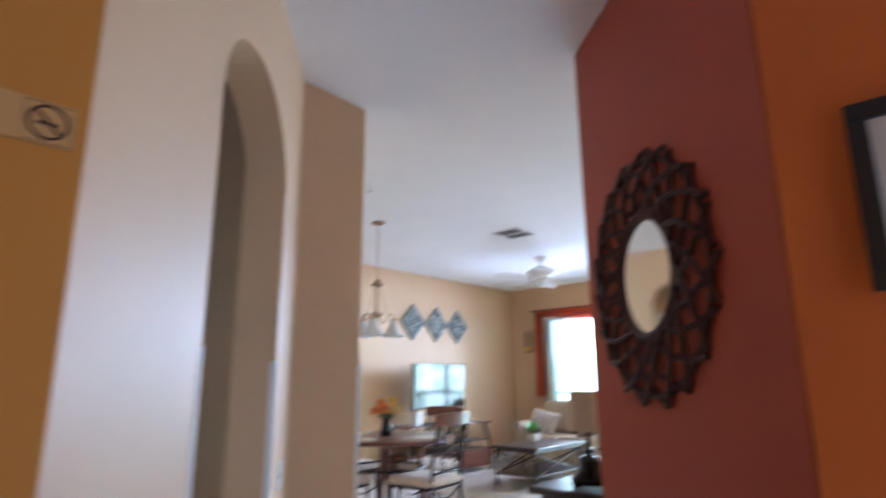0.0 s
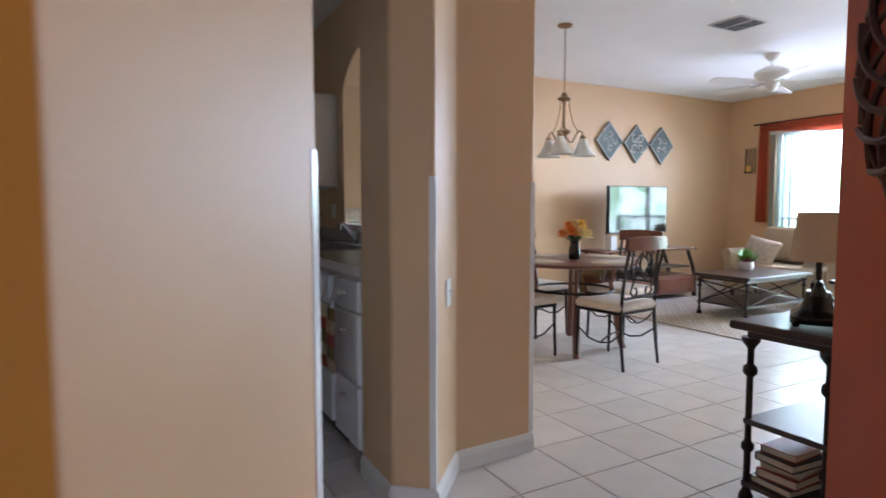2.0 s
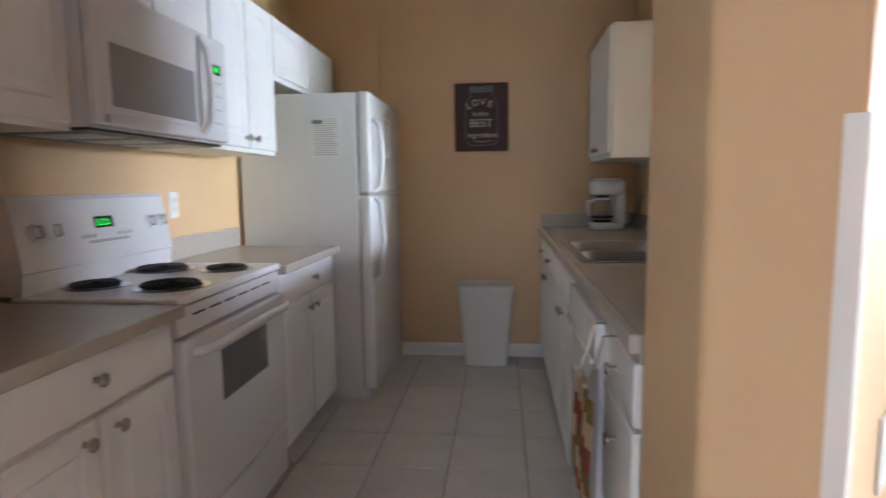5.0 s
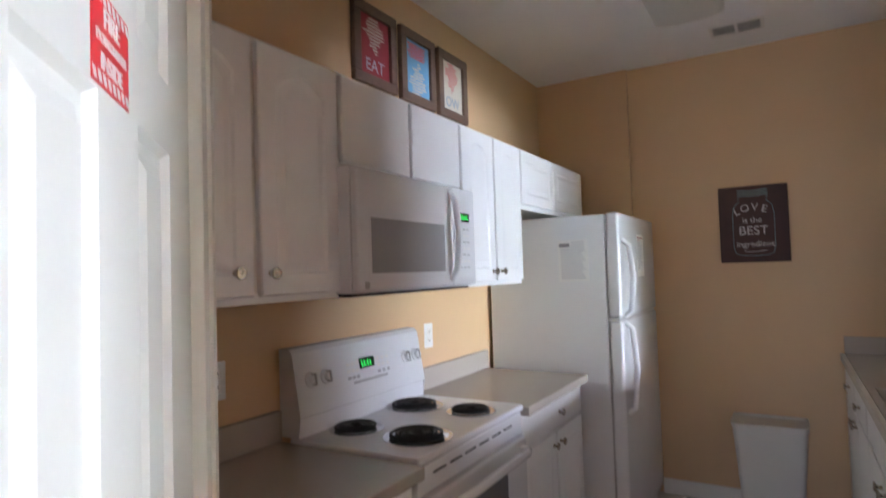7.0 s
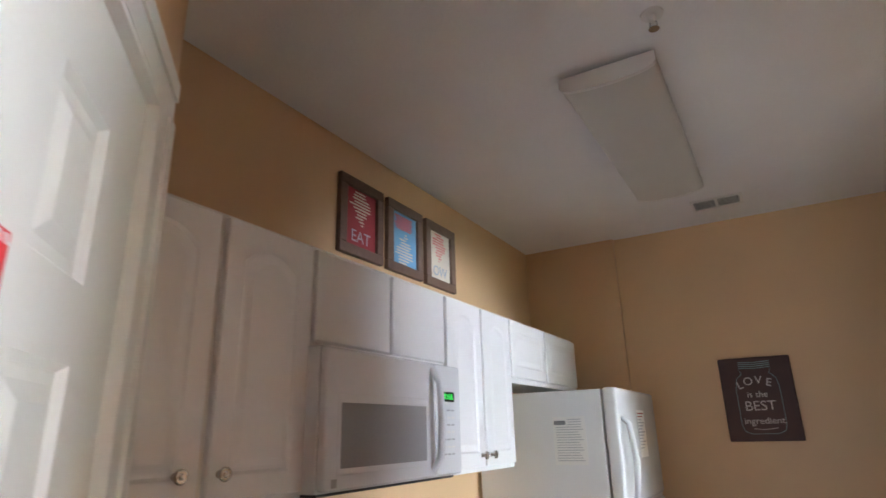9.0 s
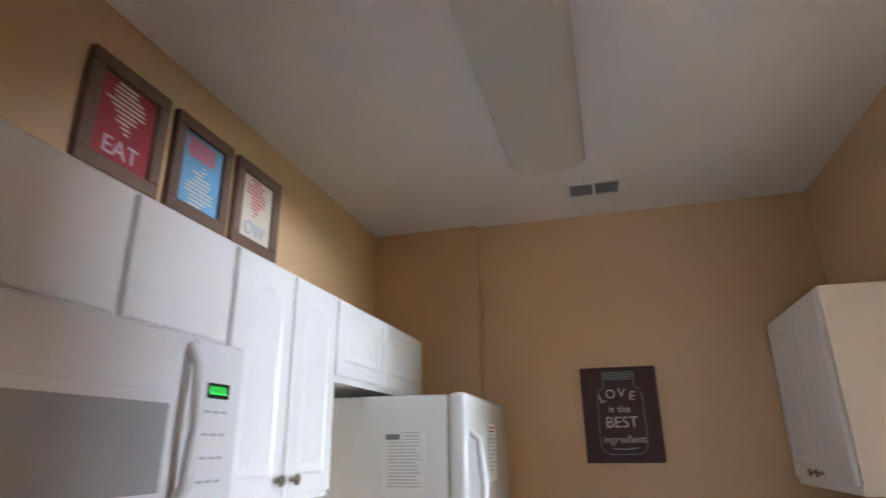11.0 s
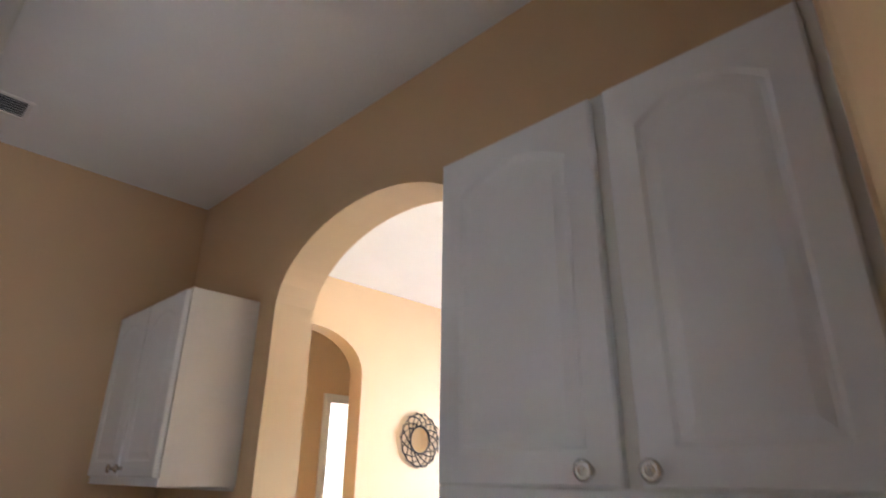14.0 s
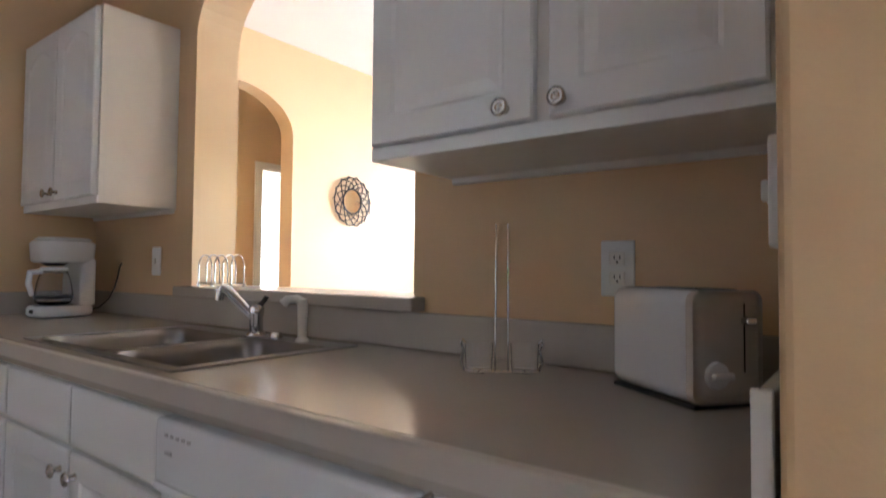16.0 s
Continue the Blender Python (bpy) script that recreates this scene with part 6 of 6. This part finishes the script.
for s in (-1, 1):
    bm = B()
    slab(bm, [(s * 0.69, 0.10), (s * 0.80, 0.10), (s * 0.80, 0.50)] + [(s * 0.775 + s * 0.085 * math.cos(radians(q)), 0.56 + 0.085 * math.sin(radians(q))) for q in range(-30, 200, 15)] + [(s * 0.69, 0.50)], -0.40, 0.43, Matrix())
    smooth(part("arm", bm, M_SOFA, sf), 40)
    for y in (-0.36, 0.36):
        part("foot", lathe([(0.022, 0), (0.03, 0.05), (0.034, 0.0995), (0, 0.0995)], 12), M_ESP, sf, m=Matrix.Translation((s * 0.70, y, 0)))
for y, r in ((4.38, 12), (3.60, -10)):
    bm = B()
    n = 12
    for side in (-1, 1):
        g = [[bm.verts.new((side * 0.075 * ((1 - (2 * i / n - 1) ** 2) * (1 - (2 * j / n - 1) ** 2)) ** 0.45, 0.21 * (2 * i / n - 1) * (1 - 0.07 * (1 - (2 * j / n - 1) ** 2)), 0.21 * (2 * j / n - 1) * (1 - 0.07 * (1 - (2 * i / n - 1) ** 2)))) for j in range(n + 1)] for i in range(n + 1)]
        for i in range(n):
            for j in range(n):
                bm.faces.new((g[i][j], g[i + 1][j], g[i + 1][j + 1], g[i][j + 1]))
    bmesh.ops.remove_doubles(bm, verts=bm.verts[:], dist=0.0006)
    tagged(smooth(part("throw_pillow", bm, M_PILLOW, None, m=pose(6.99, y, 0.63, 0, 0, 0) @ pose(0, 0, 0, r, 0, 0) @ pose(0, 0, 0, 0, 26, 0) @ Matrix.Diagonal((1, 1.12, 0.84, 1))), 60), "beige patterned throw pillow on the loveseat", "pillow", "throw pillows")

ac = thing("armchair", "tan upholstered armchair beside the end table", "armchair", m=pose(6.25, 1.55, 0, 0, 0, 20))
part("base", box(-0.42, 0.42, -0.40, 0.40, 0.08, 0.32, 0.02), M_SOFA, ac)
smooth(part("seat_cushion", box(-0.30, 0.30, -0.28, 0.42, 0.3205, 0.46, 0.045, 4), M_SOFA, ac), 60)
smooth(part("backrest", box(-0.38, 0.38, -0.46, -0.28, 0.3205, 0.90, 0.06, 4), M_SOFA, ac), 60)
for s in (-1, 1):
    smooth(part("arm", box(*sorted((s * 0.31, s * 0.45)), -0.26, 0.42, 0.3205, 0.60, 0.05, 4), M_SOFA, ac), 60)
    for y in (-0.34, 0.34):
        part("foot", lathe([(0.022, 0), (0.03, 0.0795), (0, 0.0795)], 12), M_ESP, ac, m=Matrix.Translation((s * 0.36, y, 0)))


# ---- iron and wood tables ----
def iron_table(name, label, cat, x0, x1, y0, y1, h, shelves, brace):
    t_ = thing(name, label, cat)
    part("top", box(x0, x1, y0, y1, h - 0.035, h, 0.010, 3), M_ESP, t_)
    part("apron", box(x0 + 0.05, x1 - 0.05, y0 + 0.05, y1 - 0.05, h - 0.065, h - 0.0355), M_ESP, t_)
    q = h - 0.066
    prof = [(0.028, 0), (0.028, 0.02), (0.014, 0.05), (0.013, 0.30 * q), (0.024, 0.32 * q), (0.024, 0.35 * q), (0.013, 0.37 * q), (0.013, 0.76 * q), (0.026, 0.78 * q), (0.028, 0.80 * q), (0.026, 0.82 * q), (0.013, 0.84 * q), (0.013, 0.93 * q), (0.034, 0.975 * q), (0.036, q), (0, q)]
    for x in (x0 + 0.06, x1 - 0.06):
        for y in (y0 + 0.06, y1 - 0.06):
            smooth(part("leg", lathe(prof, 14), M_IRON, t_, m=Matrix.Translation((x, y, 0))))
    for z in shelves:
        part("shelf", box(x0 + 0.045, x1 - 0.045, y0 + 0.045, y1 - 0.045, z - 0.012, z + 0.012, 0.004), M_ESP, t_)
    if brace:
        for y in (y0 + 0.06, y1 - 0.06):
            part("brace", tube([(x0 + 0.06, y, h * 0.30), (x1 - 0.06, y, h * 0.82)], 0.008, 8), M_IRON, t_)
            part("brace", tube([(x0 + 0.06, y, h * 0.82), (x1 - 0.06, y, h * 0.30)], 0.008, 8), M_IRON, t_)
        for x in (x0 + 0.06, x1 - 0.06):
            part("brace", tube([(x, y0 + 0.06, h * 0.30), (x, y1 - 0.06, h * 0.82)], 0.008, 8), M_IRON, t_)
            part("brace", tube([(x, y0 + 0.06, h * 0.82), (x, y1 - 0.06, h * 0.30)], 0.008, 8), M_IRON, t_)
    return t_


RUGZ = 0.012
rug = tagged(part("area_rug", box(4.50, 6.95, 2.88, 4.70, 0.0005, RUGZ, 0.003, 1), mat("woven_geometric_rug", (0.40, 0.33, 0.26), 0.98, var=0.12, scale=18, bump=0.6, bump_scale=250)), "beige area rug with a geometric pattern under the table", "rug")
M_RUGL = mat("rug_pattern_yarn", (0.56, 0.50, 0.42), 0.98, var=0.15, scale=30, bump=0.6, bump_scale=250)
bm = B()
for i in range(24):
    for j in range(18):
        x, y = 4.56 + i * 0.1, 2.94 + j * 0.1
        r = 35 if (i + j) % 2 else -35
        for o in (-0.022, 0.022):
            bx(bm, -0.045, 0.045, o - 0.006, o + 0.006, RUGZ + 0.0002, RUGZ + 0.002, m=Matrix.Translation((x, y, 0)) @ pose(0, 0, 0, 0, 0, r))
pat = part("woven_pattern", bm, M_RUGL, rug)
pat["kind"] = "stuff"
ct = iron_table("coffee_table", "dark wood coffee table with iron cross braces", "coffee table", 5.23, 6.36, 3.36, 4.04, 0.46, (0.14,), True)
ct.location.z = RUGZ
et = iron_table("end_table", "dark wood end table with iron cross braces", "end table", 5.12, 5.72, 1.95, 2.55, 0.55, (0.16,), True)
co = iron_table("console_table", "dark wood console table with turned iron legs", "console table", 1.84, 3.0, 0.775, 1.195, 0.74, (0.33, 0.07), False)

pp = thing("potted_plant", "green plant in a white ceramic pot", "plant", m=Matrix.Translation((5.93, 3.86, 0.46 + RUGZ)))
smooth(part("pot", lathe([(0.055, 0), (0.075, 0.02), (0.08, 0.06), (0.07, 0.095), (0.075, 0.10), (0.066, 0.10), (0.06, 0.085), (0, 0.08)], 24), M_APPL, pp))
for mt, n, seed in ((mat("bright_green_leaf", (0.14, 0.33, 0.06), 0.55, var=0.3, scale=30), 90, 1), (mat("plum_leaf", (0.20, 0.04, 0.06), 0.6, var=0.2), 26, 2)):
    r_ = random.Random(seed)
    bm = B()
    for k in range(n):
        a, t_ = r_.random() * 6.28, 0.35 + 1.1 * r_.random()
        if seed == 2:
            a, t_ = 3.3 + r_.random() * 1.4, 0.1 + 0.4 * r_.random()
        l = 0.12 + 0.08 * r_.random()
        d = Vector((math.cos(a) * math.cos(t_), math.sin(a) * math.cos(t_), math.sin(t_))) * l
        w = Vector((-math.sin(a), math.cos(a), 0)) * 0.009
        o = Vector((0.03 * math.cos(a), 0.03 * math.sin(a), 0.085))
        f = [bm.verts.new(o + q) for q in (-w * 0.4, w * 0.4, d * 0.55 + w + Vector((0, 0, 0.02)), d, d * 0.55 - w + Vector((0, 0, 0.02)))]
        bm.faces.new(f)
    part("leaves", bm, mt, pp)


def lamp_shade(root, r0, r1, z0, z1):
    smooth(part("shade", lathe([(r0, z0), (r1, z1), (r1 - 0.003, z1), (r0 - 0.003, z0)], 32), M_SHADE, root, "beige fabric drum shade"), 60)


tl = thing("telephone_lamp", "black rotary-telephone table lamp with a beige shade", "table lamp", m=pose(2.04, 0.965, 0.7402, 0, 0, 30) @ Matrix.Scale(0.83, 4))
bm = B()
prof = [(0.116, 0.104, 0.014), (0.120, 0.108, 0.020), (0.120, 0.108, 0.046), (0.104, 0.094, 0.054), (0.080, 0.074, 0.070), (0.064, 0.062, 0.092), (0.056, 0.056, 0.120), (0.052, 0.052, 0.150), (0.044, 0.044, 0.158)]
rings = []
for hw, hd, z in prof:
    pts = []
    for cx, cy, a in ((hw - 0.03, hd - 0.03, 0), (-hw + 0.03, hd - 0.03, 90), (-hw + 0.03, -hd + 0.03, 180), (hw - 0.03, -hd + 0.03, 270)):
        pts += arc(cx, cy, 0.03, a, a + 90, 4)
    rings.append([bm.verts.new((*p, z)) for p in pts])
for p, q in zip(rings, rings[1:]):
    for k in range(len(p)):
        bm.faces.new((p[k], p[(k + 1) % len(p)], q[(k + 1) % len(p)], q[k]))
bm.faces.new(rings[0])
bm.faces.new(rings[-1])
M_PHONE = mat("black_bakelite", (0.012, 0.012, 0.013), 0.25, var=0.1)
smooth(part("telephone_body", bm, M_PHONE, tl), 35)
for x in (-0.095, 0.095):
    for y in (-0.083, 0.083):
        smooth(part("foot", lathe([(0.014, 0), (0.016, 0.013), (0, 0.0135)], 12), M_PHONE, tl, m=Matrix.Translation((x, y, 0))))
smooth(part("dial", lathe([(0.046, 0), (0.046, 0.008), (0.036, 0.013), (0.014, 0.012), (0, 0.014)], 24), M_PHONE, tl, m=pose(0, -0.074, 0.092, 58, 0, 0)))
for x in (-0.045, 0.045):
    part("cradle_fork", tube([(x, -0.02, 0.155), (x, -0.028, 0.185), (x, 0, 0.166), (x, 0.028, 0.185), (x, 0.02, 0.155)], 0.007, 8), M_PHONE, tl)
smooth(part("handset", tube([(-0.118, 0, 0.146), (-0.116, 0, 0.166), (-0.096, 0, 0.190), (-0.05, 0, 0.198), (0.05, 0, 0.198), (0.096, 0, 0.190), (0.116, 0, 0.166), (0.118, 0, 0.146)], [0.033, 0.030, 0.020, 0.016, 0.016, 0.020, 0.030, 0.033], 14), M_PHONE, tl))
part("pole", tube([(0, 0, 0.15), (0, 0, 0.505)], 0.013, 12), M_IRON, tl)
lamp_shade(tl, 0.120, 0.094, 0.300, 0.520)
for k in range(3):
    a = 2 * math.pi * k / 3
    part("shade_spoke", tube([(0, 0, 0.500), (0.092 * math.cos(a), 0.092 * math.sin(a), 0.508)], 0.002, 6), M_IRON, tl)
bk = [mat("book_cover_dark", (0.04, 0.04, 0.05), 0.5), mat("book_cover_red", (0.25, 0.04, 0.035), 0.5), mat("book_cover_cream", (0.55, 0.48, 0.38), 0.5)]
for i, (w_, d_, h_) in enumerate(((0.24, 0.17, 0.03), (0.23, 0.16, 0.035), (0.21, 0.15, 0.028), (0.22, 0.16, 0.032), (0.19, 0.14, 0.03))):
    z = 0.0825 + sum((0.03, 0.035, 0.028, 0.032, 0.03)[:i]) + 0.0006 * i
    b_ = thing("book", "closed hardback book in a stack on the console shelf", "book", "stack of books", m=pose(2.02 + 0.008 * (i % 3), 1.03 - 0.006 * (i % 2), z, 0, 0, 5 * (i % 3) - 4))
    part("page_block", box(-w_ / 2 + 0.006, w_ / 2 - 0.006, -d_ / 2 + 0.006, d_ / 2 - 0.002, 0.003, h_ - 0.003), M_CREAMPR, b_)
    part("cover", bx(bx(B(), -w_ / 2, w_ / 2, -d_ / 2, d_ / 2, 0, 0.0028), -w_ / 2, w_ / 2, -d_ / 2, d_ / 2, h_ - 0.0028, h_), bk[i % 3], b_)
    part("spine", box(-w_ / 2, w_ / 2, d_ / 2 - 0.0015, d_ / 2 + 0.001, 0.0029, h_ - 0.0029), bk[i % 3], b_)
el = thing("end_table_lamp", "dark table lamp with a beige shade on the end table", "table lamp", m=Matrix.Translation((5.56, 2.03, 0.5502)))
smooth(part("base", lathe([(0.07, 0), (0.07, 0.015), (0.03, 0.03), (0.045, 0.12), (0.05, 0.20), (0.02, 0.30), (0.012, 0.45), (0, 0.45)], 20), M_IRON, el))
lamp_shade(el, 0.165, 0.12, 0.36, 0.60)
tagged(part("ornament_box", box(5.24, 5.36, 2.34, 2.44, 0.5502, 0.59, 0.004), M_BLACK), "small dark box on the end table", "box")

# bedroom glimpse
bdn = thing("bed", "white bed with a blue cushion in the bedroom", "bed", m=Matrix.Translation((4.2, 8.0, 0)))
part("mattress", box(-0.7, 0.75, -0.9, 0.9, 0.25, 0.60, 0.05, 3), M_WHITE, bdn)
part("bed_base", box(-0.68, 0.73, -0.88, 0.88, 0.0, 0.2495), M_TRIM, bdn)
tagged(smooth(part("blue_cushion", box(3.66, 3.80, 7.25, 7.60, 0.602, 0.86, 0.05, 3), M_BLUEPR), 60), "blue cushion on the bed", "cushion")

# ---- floor tiles ----
TS, GAP = 0.342, 0.0025
def tile_mesh():
    a = TS / 2 - GAP
    c = 0.003
    v = [(s * (a - i), t * (a - i), z) for i, z in ((0, -0.0046), (0, -0.002), (c, 0.0)) for s, t in ((-1, -1), (1, -1), (1, 1), (-1, 1))]
    f = [(8, 9, 10, 11)]
    for k in range(2):
        for j in range(4):
            f.append((k * 4 + j, k * 4 + (j + 1) % 4, k * 4 + 4 + (j + 1) % 4, k * 4 + 4 + j))
    return v, f
tv, tf = tile_mesh()
tile_data = bpy.data.meshes.new("tile")
tile_data.from_pydata(tv, [], tf)
tile_data.materials.append(M_TILE)
rest_v, rest_f, count = [], [], 0
order = []
for i in range(-6, 24):
    for j in range(-16, 17):
        x, y = 0.09 + TS * (i + 0.5), 3.317 + TS * (j + 0.5)
        if -1.9 < x < 7.75 and -2.0 < y < 8.9:
            order.append(((x - 1.4) ** 2 + (y - 2.4) ** 2, x, y))
order.sort()
for d, x, y in order:
    if count < 300:
        ob = new("tile", tile_data)
        ob.location = (x, y, 0)
        ob.parent = floor
        count += 1
    else:
        k = len(rest_v)
        rest_v += [(x + a, y + b, z) for a, b, z in tv]
        rest_f += [tuple(q + k for q in f) for f in tf]
me = bpy.data.meshes.new("far_tiles")
me.from_pydata(rest_v, [], rest_f)
me.materials.append(M_TILE)
far = new("far_tiles", me)
far.parent = floor
far["kind"] = "stuff"
